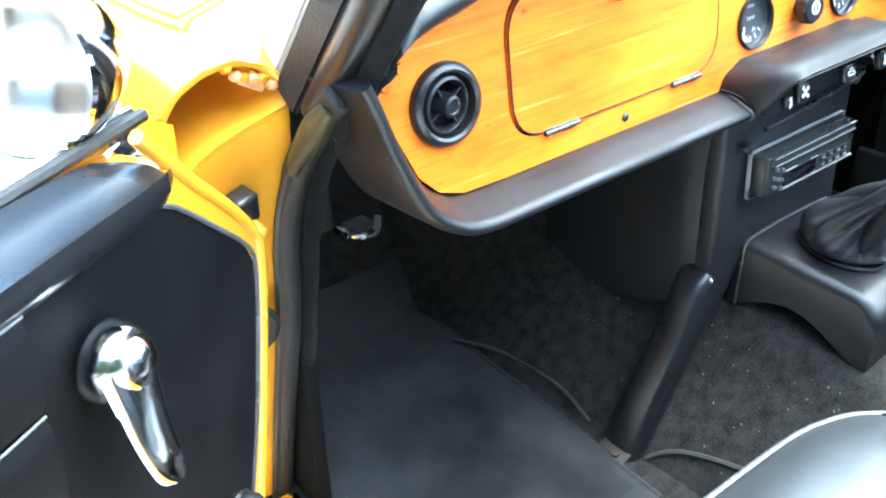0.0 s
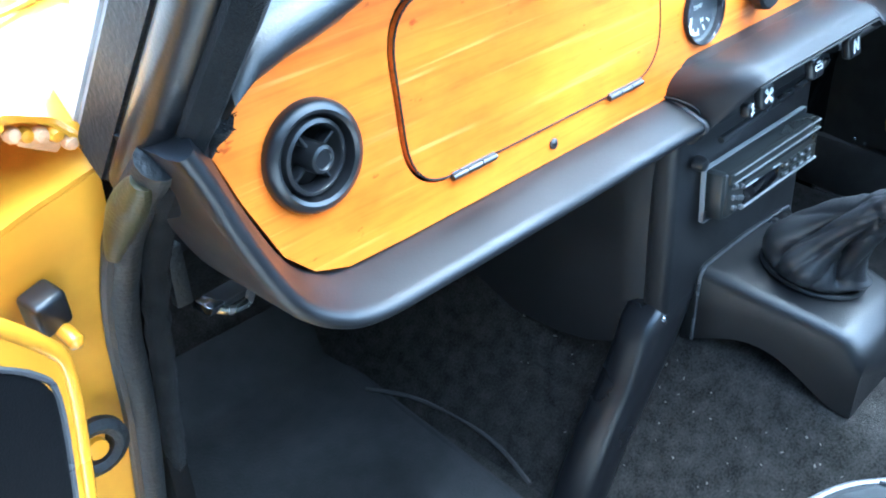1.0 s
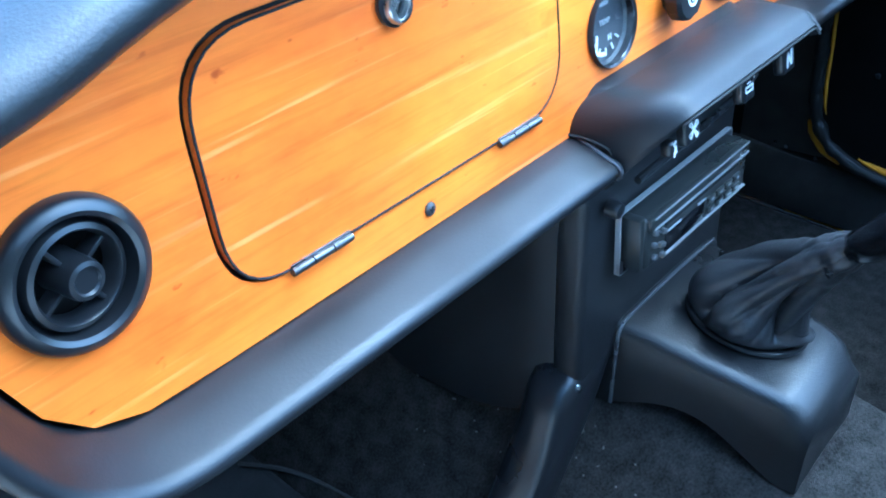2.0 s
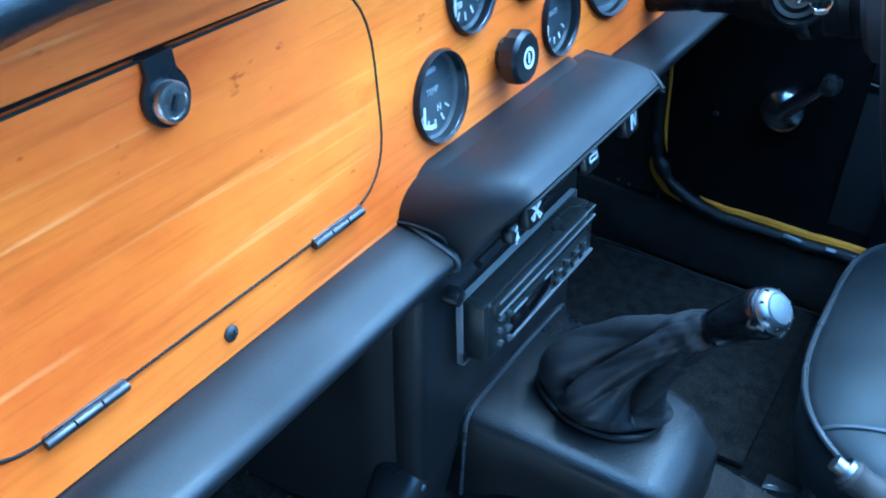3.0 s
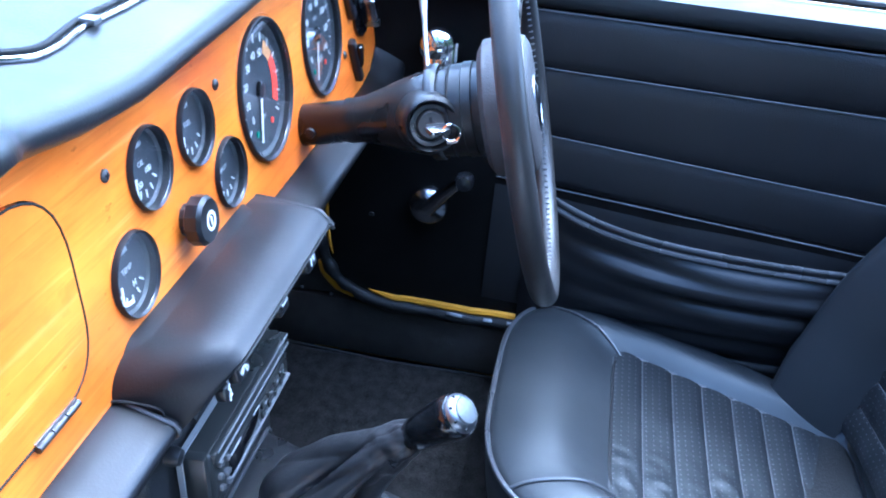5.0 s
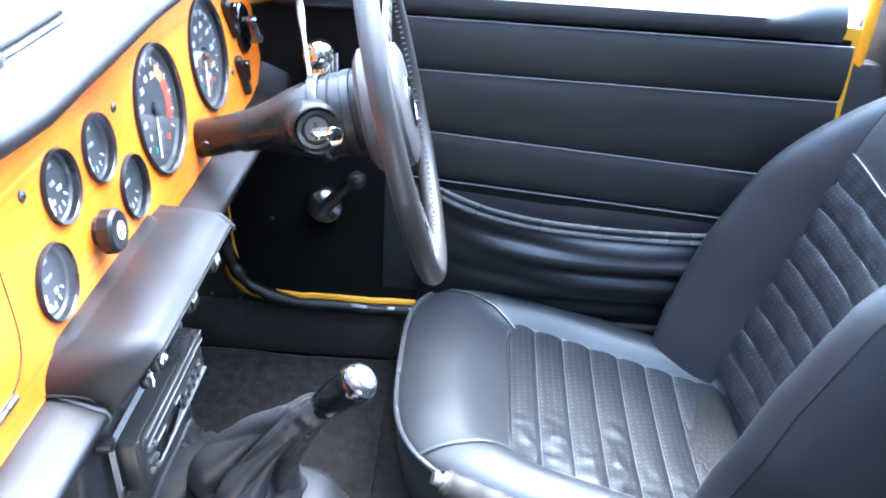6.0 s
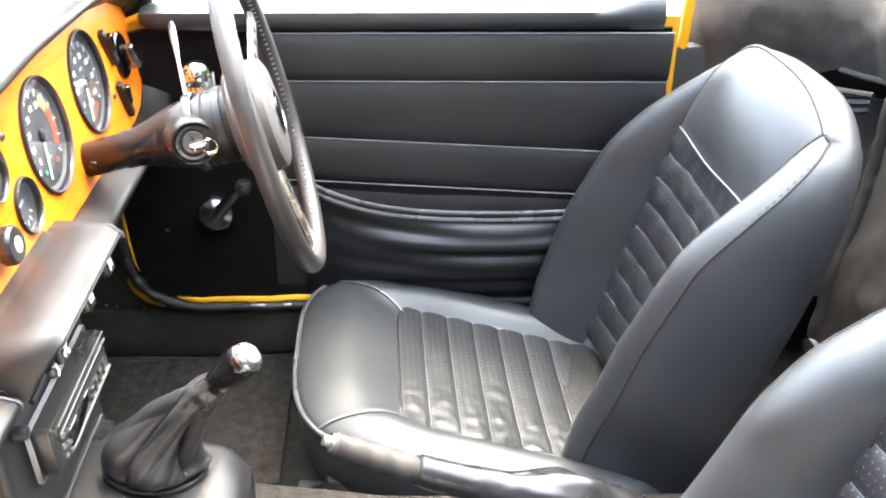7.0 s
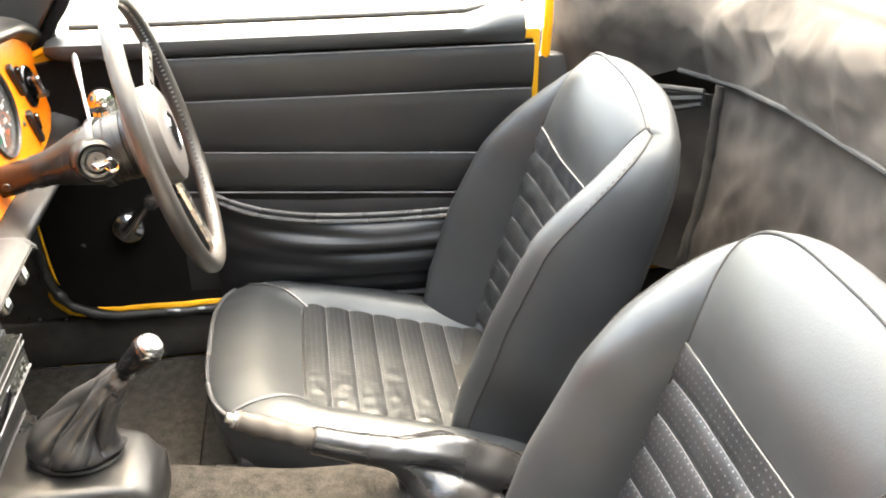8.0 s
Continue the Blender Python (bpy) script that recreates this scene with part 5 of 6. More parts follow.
    part("shroud", lathe([(0.0225, -0.116), (0.0245, -0.102), (0.029, -0.086), (0.0365, -0.064), (0.0425, -0.040), (0.0455, -0.016), (0.0460, 0.000), (0.0475, 0.001), (0.0475, 0.010), (0.0460, 0.011), (0.050, 0.026), (0.052, 0.036), (0.044, 0.040)], C, 48), COLUMN, col, "gloss black column shroud")
    part("seam_ring", lathe([(0.0460, -0.014), (0.0470, -0.0125), (0.0460, -0.011)], C, 40), SEAM, col)
    part("clamp_band", lathe([(0.0470, -0.036), (0.0480, -0.034), (0.0482, -0.026), (0.0470, -0.024)], C, 40), PLASTIC, col)
    for z in (-0.205, -0.190):
        part("rivet", lathe([(0.0022, 0), (0.0016, 0.001), (0, 0.0012)], C @ pose(-0.0213, 0.004, z, 0, -90), 8), WHITE, col)
    part("clamp_screw", lathe([(0.006, 0), (0.005, 0.002), (0, 0.0025)], C @ pose(-0.0213, -0.002, -0.160, 0, -90), 12), COLUMN, col)
    part("dash_collar", lathe([(0.024, -0.262), (0.029, -0.258), (0.029, -0.240), (0.022, -0.236)], C, 28), RUBBER, col)
    # ignition lock on the passenger's side: deep round housing, worn barrel, key left in it
    lk = Matrix.Translation((0.2585, -0.1390, 0.7615)) @ Vector((-0.90, -0.30, 0.16)).to_track_quat("Z", "Y").to_matrix().to_4x4()
    lock = part("ignition_lock", lathe([(0.0325, -0.034), (0.0315, -0.020), (0.0295, -0.006), (0.0275, 0.000), (0.0250, 0.002), (0.0228, 0.000), (0.0215, -0.005), (0.0, -0.005)], lk, 40), COLUMN, col, "black ignition lock housing")
    part("lock_ring", lathe([(0.0215, -0.005), (0.0205, -0.0015), (0.0165, -0.0010), (0.0155, -0.0045)], lk, 36), PLASTIC, lock)
    part("lock_face", lathe([(0.0, -0.0012), (0.0125, -0.0012), (0.0138, -0.0024), (0.0148, -0.0045)], lk, 28), DARKSTEEL, lock, "worn brassy metal lock face")
    part("key_slot", block((0.0030, 0.0160, 0.0016), lk @ pose(0, 0, -0.0010, 0, 0, 12)), SEAM, lock)
    key = part("key", block((0.0120, 0.0024, 0.022), lk @ pose(0.001, 0.001, 0.010, 0, 0, 6), 0.0006), ALLOY, lock, "key in the lock")
    part("key_bow", block((0.0210, 0.0036, 0.017), lk @ pose(0.002, 0.002, 0.026, 12, 16, 6), 0.004, 3), STEEL, key)
    part("key_ring", tube([lk @ Vector((0.014 + 0.008 * math.cos(a), 0.008 * math.sin(a), 0.030 + 0.003 * math.cos(a))) for a in (2 * math.pi * i / 18 for i in range(18))], 0.0011, 6, closed=True), CHROME, key)
    part("key_tag", lathe([(0, 0), (0.0055, 0), (0.0055, 0.0015), (0, 0.0015)], lk @ pose(0.016, -0.008, 0.027, 60, 20, 0), 14), WHITE, key, "pale tag on the key")
    # slim stalk that reaches out to the door side
    st = smooth_path([Vector((0.338, -0.118, 0.757)), Vector((0.385, -0.110, 0.772)), Vector((0.430, -0.098, 0.788)), Vector((0.480, -0.085, 0.805)), Vector((0.545, -0.068, 0.828))], 5)
    part("stalk", tube(st, [0.0028] * (len(st) - 7) + [0.0030, 0.0036, 0.0044, 0.0050, 0.0052, 0.0048, 0.0030], 12), STEEL, col, "slim grey control stalk")


# ================= seats =================
def superloop(x0, x1, y0, y1, power, n=72):
    """Points round a squarish loop; power 2 is an ellipse, more is squarer."""
    out = []
    for k in range(n):
        a = 2 * math.pi * k / n
        c, s = math.cos(a), math.sin(a)
        out.append(((x0 + x1) / 2 + (x1 - x0) / 2 * math.copysign(abs(c) ** (2 / power), c), (y0 + y1) / 2 + (y1 - y0) / 2 * math.copysign(abs(s) ** (2 / power), s)))
    return out


def build_seat(cx, label, lean=16.0, back_x=0.0, toe=0.0, toe_floor=0.0, front_up=0.0, ahead=0.0, back_y=0.0, back_z=0.0, girth=1.0, rim=1.0, worn=1.0, swing=0.0):
    seat = thing("bucket_seat", (cx, -0.48, 0.205), label, "car seat", "front seats")
    n = 96

    def ztop(y):
        return 0.352 + (0.147 if y > -0.375 else 0.205) * (y + 0.375)

    # --- cushion: a padded border round the pleated centre, rolling down over the nose ---
    inner = superloop(-0.152, 0.152, -0.715, -0.378, 9, n)
    outer = superloop(-0.244, 0.244, -0.760, -0.228, 3.6, n)
    rings = []
    for k in range(17):
        s = k / 16
        ring = []
        for q, ((ax_, ay), (bx, by)) in enumerate(zip(inner, outer)):
            nose = ease(0.50, 0.92, math.sin(2 * math.pi * q / n))
            x, y = ax_ + (bx - ax_) * s, ay + (by - ay) * s
            side = 0.027 * math.sin(math.pi / 2 * min(1, s / 0.42)) - 0.012 * max(0, (s - 0.42) / 0.58) ** 2 - 0.012 * s ** 8
            roll = 0.021 * math.sin(math.pi / 2 * min(1, s / 0.5)) - 0.026 * max(0, (s - 0.40) / 0.60) ** 2.2
            wr = 0.0016 * noise.noise(Vector((x * 14, y * 14, 3))) + 0.0010 * noise.noise(Vector((x * 40, y * 22, 8)))
            ring.append((cx + x, y, ztop(y) + side + (roll - side) * nose + wr))
        rings.append(ring)
    for dz, shrink in ((-0.022, 1.003), (-0.05, 0.995), (-0.085, 0.97), (-0.10, 0.93)):
        ring = []
        for (bx, by), top in zip(outer, rings[16]):
            ring.append((cx + bx * shrink, -0.4885 + (by + 0.4885) * shrink, min(top[2] + dz, 0.36 + dz)))
        rings.append(ring)
    border = part("cushion", loft(rings, True, False), LEATHER, seat, "smooth black leather border", 80)
    part("piping", tube([Vector(p) + (Vector(p) - Vector((cx, -0.48, p[2]))).normalized() * 0.002 for p in rings[16]], 0.0036, 8, closed=True), PIPING, seat, "grey-black piping round the cushion")
    part("centre_seam", tube([Vector(p) + Vector((0, 0, 0.001)) for p in rings[0]], 0.0022, 6, closed=True), SEAM, border)
    for s in (-1, 1):
        i0 = min(range(n), key=lambda q: abs(inner[q][0] - s * 0.150) + abs(inner[q][1] + 0.380))
        i1 = min(range(n), key=lambda q: abs(outer[q][0] - s * 0.208) + abs(outer[q][1] + 0.268) * 2)
        pts = []
        for k in range(17):
            g = i0 + (i1 - i0) * ease(0.0, 16.0, k)
            lo = int(math.floor(g))
            p, q = Vector(rings[k][lo % n]), Vector(rings[k][(lo + 1) % n])
            pts.append(p.lerp(q, g - lo) + Vector((0, 0, 0.0016)))
        part("corner_piping", tube(smooth_path(pts, 3), 0.0022, 8), PIPING, seat)
        side_run = [Vector((cx + s * 0.153, -0.382 - 0.325 * k / 12, 0)) for k in range(13)]
        part("side_piping", tube([Vector((p.x, p.y, ztop(p.y) + 0.0035)) for p in side_run], 0.0020, 8), PIPING, seat)
    y0, step = -0.378, 0.337 / 8
    for k in range(8):
        ya, yb = y0 - step * k, y0 - step * (k + 1)

        def pleat(u, v, ya=ya, yb=yb, k=k):
            x = -0.153 + 0.306 * u
            y = ya + (yb - ya) * v
            bulge = 0.0036 * arch(v) ** 0.6
            sag = -0.007 * math.sin(math.pi * u)
            fold = (1 - abs(noise.noise(Vector((x * 22 + y * 14, y * 40 - x * 10, 2.0 + k))))) ** 4
            wr = 0.0034 * (fold - 0.3) * ease(0.42, 0.06, u) + 0.0022 * noise.noise(Vector((x * 55, y * 30, 7.0))) * ease(0.8, 0.2, u)
            return (cx + x, y, ztop(y) + 0.003 + bulge + sag + wr * arch(v) ** 0.3)
        part("pleat", sheet(pleat, 60, 10, 0, (0.306, step)), INSERT, border)
        part("pleat_seam", tube([Vector(pleat(i / 30, 0)) + Vector((0, 0, 0.0006)) for i in range(31)], 0.0009, 6), THREAD, border, "pale stitched seam")
    part("base", block((0.43, 0.44, 0.07), pose(cx, -0.49, 0.262), 0.02), RUBBER, seat)
    for s in (-1, 1):
        part("runner", block((0.03, 0.46, 0.03), pose(cx + s * 0.16, -0.46, 0.221), 0.003), STEEL, seat, "steel seat runner")
    part("slide_lever", tube([(cx - 0.19, -0.27, 0.262), (cx - 0.215, -0.235, 0.270), (cx - 0.222, -0.212, 0.276)], [0.006, 0.007, 0.009], 10), PLASTIC, seat, "black seat slide lever")
    part("hinge_bolt", lathe([(0.008, 0), (0.008, 0.004), (0, 0.006)], pose(cx + 0.245, -0.655, 0.305, 0, 90), 12), CHROME, seat)

    # --- backrest ---
    lean = radians(lean)
    S = Vector((cx + back_x, -0.705 + back_y, 0.285 + back_z))
    U = Vector((0, -math.sin(lean), math.cos(lean)))
    N = Vector((0, math.cos(lean), math.sin(lean)))
    tall = 0.572

    def wide(v):
        return girth * table([(0.0, 0.196), (0.25, 0.212), (0.6, 0.211), (0.78, 0.206), (0.87, 0.197), (0.93, 0.185), (0.97, 0.172), (1.0, 0.156)], v)

    def rim_at(v):
        """Where the bolster begins, as a share of the half width."""
        return (rim + (1 - rim) * ease(0.72, 1.0, v)) * table([(0.0, 0.69), (0.70, 0.69), (0.78, 0.70), (0.85, 0.735), (0.91, 0.79), (0.96, 0.86), (1.0, 0.945)], v)

    def stand(h):
        """How far the bolster stands before the back's plane."""
        return table([(0.0, 0.112), (0.08, 0.120), (0.22, 0.116), (0.34, 0.097), (0.42, 0.078), (0.48, 0.062), (0.53, 0.050), (0.585, 0.042)], h)

    def place(u, v, d):
        h = v * (tall - 0.046 * abs(u) ** 3.0)
        return S + Vector((u * wide(v), 0, 0)) + U * h + N * (d + 0.012 * (h / tall) ** 2) - Vector((toe * h, 0, 0))

    def fall(v):
        """How far the front rolls back towards the crown."""
        return 0.034 * max(0.0, (v - 0.74) / 0.26) ** 2

    def height(u, v):
        return v * (tall - 0.046 * abs(u) ** 3.0)

    def bolster(side):
        def f(s, v):
            ui = rim_at(v)
            u = ui + (1 - ui) * s
            rise = math.sin(math.pi / 2 * min(1, s / 0.62) ** 0.82) if s < 0.62 else 1 - 0.22 * ((s - 0.62) / 0.38) ** 2
            d = 0.020 + (stand(height(u, v)) - 0.020) * rise * (1 - 0.9 * ease(0.62, 1.0, v))
            d -= fall(v) * (1 + 0.25 * s)
            d += 0.0020 * noise.noise(Vector((u * 3 * side, v * 7, 9)))
            return place(u * side, v, d)
        return f
    hv = 0.742  # where the pleats end and the head panel begins

    def panel(u, v):
        vv = hv + (1 - hv) * v
        ui = rim_at(vv)
        uu = (2 * u - 1) * ui
        d = 0.020 - fall(vv) + (0.017 * arch(0.10 + 0.80 * v) ** 0.8 + 0.006 * v) * arch(u) ** 0.7
        return place(uu, vv - 0.020 * worn * arch(u) * (1 - v), d)
    edge = [bolster(-1)(1, k / 30) for k in range(31)]
    crown = [panel(k / 24, 1.0) for k in range(1, 24)]
    tip_l = [bolster(-1)(1 - k / 6, 1.0) for k in range(1, 7)]
    tip_r = [bolster(1)(k / 6, 1.0) for k in range(0, 7)]
    loop = edge + tip_l + crown + tip_r + [bolster(1)(1, 1 - k / 30) for k in range(1, 31)]
    mid = S + U * 0.27
    rings = [loop]
    for t, out in ((0.08, 0.0055), (0.22, 0.0115), (0.42, 0.0155), (0.64, 0.0140), (0.84, 0.005), (0.95, -0.007), (1.0, -0.024)):
        ring = []
        for p in loop:
            q = p - S
            h, d = q.dot(U), q.dot(N)
            goal = table([(0.0, -0.074), (0.35, -0.066), (0.5, -0.060), (0.585, -0.056)], h)
            away = (p - mid) - N * (p - mid).dot(N)
            tuck_in = 0.10 * max(0.0, t - 0.45) ** 2 * ease(0.30, 0.56, h)
            ring.append(p + N * (goal - d) * t + away.normalized() * out * (1 - (0.9 * max(0.0, away.normalized().dot(U)) ** 2 if out > 0 else 0)) - away * tuck_in)
        rings.append(ring)
    bm = loft(rings, False, False)
    last = [v for v in bm.verts][-len(loop):]
    bm.faces.new(last)
    back = part("back_shell", bm, LEATHER, seat, "black leather sides and rear of the backrest", 75)
    part("edge_piping", tube(loop[len(edge) + 3:len(edge) + len(tip_l) + len(crown) + 7], 0.0026, 8), VINYL, back)
    for side, run in ((-1, loop[:34]), (1, loop[-34:])):
        bol = part("bolster", sheet(bolster(side), 14, 40), LEATHER, seat, "smooth black leather side bolster", 80)
        part("outer_seam", tube([p + N * 0.0004 for p in run], 0.0014, 6), SEAM, bol)
        bm = bmesh.new()
        for p, q in zip(run, run[1:]):
            c, dirn = p.lerp(q, 0.5), (q - p).normalized()
            for f in (-0.25, 0.25):
                block((0.0016, 0.0016, 0.0046), Matrix.Translation(c + dirn * f * (q - p).length - Vector((side * 0.003, 0, 0)) + N * 0.002) @ dirn.to_track_quat("Z", "Y").to_matrix().to_4x4(), 0, 1, bm)
        tagged(part("stitches", bm, SEAM, bol, "row of dark stitches"), kind="stuff")
        part("inner_seam", tube([bolster(side)(0.0, 0.06 + 0.935 * k / 40) + N * 0.0004 for k in range(41)], 0.0013, 6), SEAM, bol)
    head = part("head_panel", sheet(panel, 26, 16), LEATHER, seat, "smooth padded black leather head panel", 80)
    part("head_piping", tube([Vector(panel(k / 24, 0)) + N * 0.0018 for k in range(25)], 0.0013, 8), THREAD if worn == 1.0 else LEATHER, head, "worn piping below the head panel")
    rows_, v0 = 9, 0.045
    step = (hv - v0) / rows_
    for k in range(rows_):
        va, vb = v0 + step * k, v0 + step * (k + 1)

        def rib(u, v, va=va, vb=vb, k=k):
            vv = va + (vb - va) * v
            uu = (2 * u - 1) * rim_at(vv) * 1.005
            dip = -0.020 * worn * arch(u) * min(1, (k + v) / rows_ * 1.2)
            return place(uu, vv + dip, 0.020 + 0.0044 * arch(v) ** 0.5 - 0.022 * worn * arch(u) * (1 - k / 16) + 0.0026 * worn * noise.noise(Vector((uu * 7, vv * 28, 5.0 + k))))
        part("pleat", sheet(rib, 32, 8, 0, (0.29, step * tall)), INSERT, back)
        part("pleat_seam", tube([Vector(rib(i / 24, 1)) + N * 0.0006 for i in range(25)], 0.0009, 6), THREAD, back, "pale stitched seam")
    for ob in [seat] + list(seat.children_recursive):
        if ob.data:
            for vert in ob.data.vertices:
                w = ease(-0.68, -0.40, vert.co.y)
                vert.co.x += toe_floor * (vert.co.y + 0.38) + swing * w
                vert.co.z += front_up * w * ease(0.215, 0.30, vert.co.z)
                vert.co.y += ahead * w
    return seat


# ================= doors =================
def build_door(driver):
    if driver:
        H, d, nrm = Vector((0.680, 0.09, 0)), Vector((0, -1, 0)), Vector((-1, 0, 0))
        door = thing("front_door", (0.68, -0.4, 0.3), "closed driver's door with pleated black vinyl trim", "car door", "car doors")
    else:
        H, d, nrm = Vector((-0.6966, 0.1005, 0)), Vector((-0.873, -0.488, 0)), Vector((0.488, -0.873, 0))
        door = thing("front_door", (-1.0, -0.1, 0.3), "open saffron passenger's door with black vinyl trim", "car door", "car doors")
    M = Matrix((d, nrm, Vector((0, 0, 1)))).transposed().to_4x4()
    M.translation = H

    def P(s, w, z):
        return M @ Vector((s, w, z))

    def lean(z):
        return table([(0.3, 0.066), (0.55, 0.066), (0.80, 0.086)], z)
    front = [(0.116, 0.840), (0.108, 0.829), (0.094, 0.813), (0.069, 0.783), (0.036, 0.747), (0.010, 0.713), (0.000, 0.690), (0.006, 0.640), (0.027, 0.545), (0.056, 0.440), (0.098, 0.290)]
    if driver:
        front = [(0.10, 0.822), (0.07, 0.81), (0.030, 0.785), (0.016, 0.74), (0.014, 0.66), (0.016, 0.50), (0.028, 0.40), (0.056, 0.338)]
    shell_out = (front if driver else [(0.125, 0.806), (0.090, 0.803)] + front[3:]) + [(0.125, 0.300 if driver else 0.270), (0.905, 0.295 if driver else 0.265)] + ([(0.908, 0.30), (0.908, 0.815), (0.80, 0.822)] if driver else [(0.915, 0.30), (0.915, 0.806), (0.20, 0.806)])
    part("shell", plate(shell_out, [], 0.058, M), OLDYELLOW if driver else YELLOW, door, "saffron painted door shell", 30)
    lip = 0.035 if driver else 0.0
    outer = [(0.02, 0.24), (0.905, 0.24), (0.905, 0.850 - lip), (0.82, 0.836 - lip), (0.06, 0.832 - lip), (0.01, 0.80)] if driver else [(0.02, 0.24), (0.93, 0.24), (0.93, 0.832), (0.06, 0.818), (0.01, 0.79)]
    part("outer_skin", plate(outer, [], 0.008, M @ pose(0, -0.012, 0)), YELLOW, door, "saffron painted door skin")
    part("edge_bead", tube(smooth_path([P(s + 0.004, 0.056, z - 0.003) for s, z in front], 5), 0.006, 10), YELLOW, door)
    trim = [(0.122, 0.788), (0.105, 0.777), (0.066, 0.739), (0.036, 0.708), (0.026, 0.682), (0.038, 0.615), (0.058, 0.537), (0.081, 0.466), (0.125, 0.325), (0.895, 0.315), (0.895, 0.800)]
    if driver:
        trim = [(0.10, 0.800), (0.06, 0.79), (0.034, 0.77), (0.020, 0.73), (0.018, 0.66), (0.020, 0.50), (0.030, 0.400), (0.058, 0.334), (0.895, 0.330), (0.895, 0.800)]
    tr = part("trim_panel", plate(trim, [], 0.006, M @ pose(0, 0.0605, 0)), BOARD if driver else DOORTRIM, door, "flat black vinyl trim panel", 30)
    part("trim_edge", tube(smooth_path([P(s, 0.067, z) for s, z in trim[:9 if not driver else 8]], 4), 0.0022, 6), SEAM if driver else PIPING, tr)
    # front field of the trim and the four horizontal pads
    lines = [[(0.09, 0.800), (0.90, 0.797)], [(0.09, 0.727), (0.90, 0.718)], [(0.09, 0.650), (0.336, 0.631), (0.804, 0.600), (0.90, 0.594)], [(0.09, 0.572), (0.344, 0.554), (0.76, 0.524), (0.90, 0.516)], [(0.09, 0.346), (0.90, 0.346)]]
    s0, s1 = (0.270, 0.893)
    for k in range(4):
        def pad(u, v, k=k):
            s = s0 + (s1 - s0) * u
            za, zb = table(lines[k], s) - 0.0015, table(lines[k + 1], s) + 0.0015
            z = za + (zb - za) * v
            puff = 0.0065 * (arch(v) ** 0.4) + 0.0012 * noise.noise(Vector((s * 9, z * 16, k)))
            return P(s, lean(z) + puff - 0.002, z)
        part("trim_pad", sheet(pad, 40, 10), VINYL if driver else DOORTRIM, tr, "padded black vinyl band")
        seam = [P(s0 + (s1 - s0) * i / 30, lean(table(lines[k], s0 + (s1 - s0) * i / 30)) + 0.0005, table(lines[k], s0 + (s1 - s0) * i / 30)) for i in range(31)]
        part("welt", tube(seam, 0.0011, 6), WELT, tr, "pale stitched welt")
    # map pocket with an elastic lip
    lip = smooth_path([(0.325, 0.548, 0), (0.40, 0.520, 0), (0.50, 0.500, 0), (0.60, 0.492, 0), (0.72, 0.492, 0), (0.86, 0.498, 0)], 6)

    def pocket(u, v):
        s = 0.325 + 0.55 * u
        zt = table([(p.x, p.y) for p in lip], s)
        z = zt + (0.335 - zt) * v
        side = arch(min(max(u, 0.0), 1.0)) ** 0.5
        fold = 0.62 * (0.010 * math.sin(v * 19 + 2.6 * math.sin(u * 3.3) + u * 2) + 0.007 * math.sin(v * 34 - 3.0 * math.sin(u * 2.6) + 1)) * side * (1 - v) ** 0.5
        puff = 0.006 + (0.026 * math.sin(math.pi * min(1, v * 0.9 + 0.12)) + fold) * side
        return P(s, 0.068 + puff + 0.012 * side * (1 - v), z)
    pk = part("map_pocket", sheet(pocket, 56, 26, 0.003), PAD, door, "sagging black vinyl map pocket", 80)
    for dz, r in ((0.0, 0.0042), (0.012, 0.0036)):
        part("pocket_lip", tube([Vector(pocket(k / 40, 0)) + Vector((0, 0, dz)) + nrm * (0.005 - 0.1 * dz) for k in range(41)], r, 8), PIPING, pk)
    # padded roll along the top, swelling at the rear
    rings = []
    for k in range(49):
        s = (0.100 if driver else 0.118) + 0.777 * k / 48
        a = 1.0
        rear = ease(0.76, 0.86, s)
        low, top = (0.803, 0.837 + 0.022 * rear) if driver else (0.796, 0.822 + 0.006 * ease(0.10, 0.3, s))
        w1 = 0.078 + 0.008 * a - 0.006 * rear
        rings.append([P(s, w, z) for w, z in ((0.058, low), (0.080, low - 0.002), (w1, low + 0.004), (w1 + 0.006, low + 0.014), (w1 + 0.004, low + 0.027), (w1 - 0.006, top - 0.008), (w1 - 0.024, top - 0.001), (0.046, top), (0.022, top - 0.002), (0.018, low))])
    for k, f in ((0, 0.55), (1, 0.90), (2, 0.98)):
        mid = sum(rings[k], Vector()) / len(rings[k])
        rings[k] = [mid + (p - mid) * f for p in rings[k]]
    part("top_roll", loft(rings), LEATHER if driver else GLOSSVINYL, door, "smooth black vinyl roll along the door top", 70)
    drop = 0.0 if driver else 0.017
    sa = 0.13 if driver else 0.062
    part("window_seal", tube([P(sa + (0.90 - sa) * k / 20, 0.014, 0.840 - drop + 0.018 * ease(0.76, 0.9, 0.1 + 0.8 * k / 20)) for k in range(21)], 0.0055, 8), RUBBER, door)
    part("bright_strip", tube([P(sa + (0.90 - sa) * k / 20, 0.002, 0.841 - drop + 0.018 * ease(0.76, 0.9, 0.12 + 0.78 * k / 20)) for k in range(21)], 0.0045, 8), CHROME, door, "bright strip along the window slot")
    # chrome release lever and window crank
    lw = lean(0.73)
    L = M @ pose(0.208 if not driver else 0.177, lw - 0.006, 0.720 if not driver else 0.735)
    rose = part("release_lever", lathe([(0.0285, 0.0), (0.028, 0.008), (0.025, 0.017), (0.020, 0.024), (0.013, 0.029), (0.005, 0.0315), (0, 0.032)], L @ pose(0, 0, 0, -90), 36), CHROME, door, "chrome release lever with a domed boss")
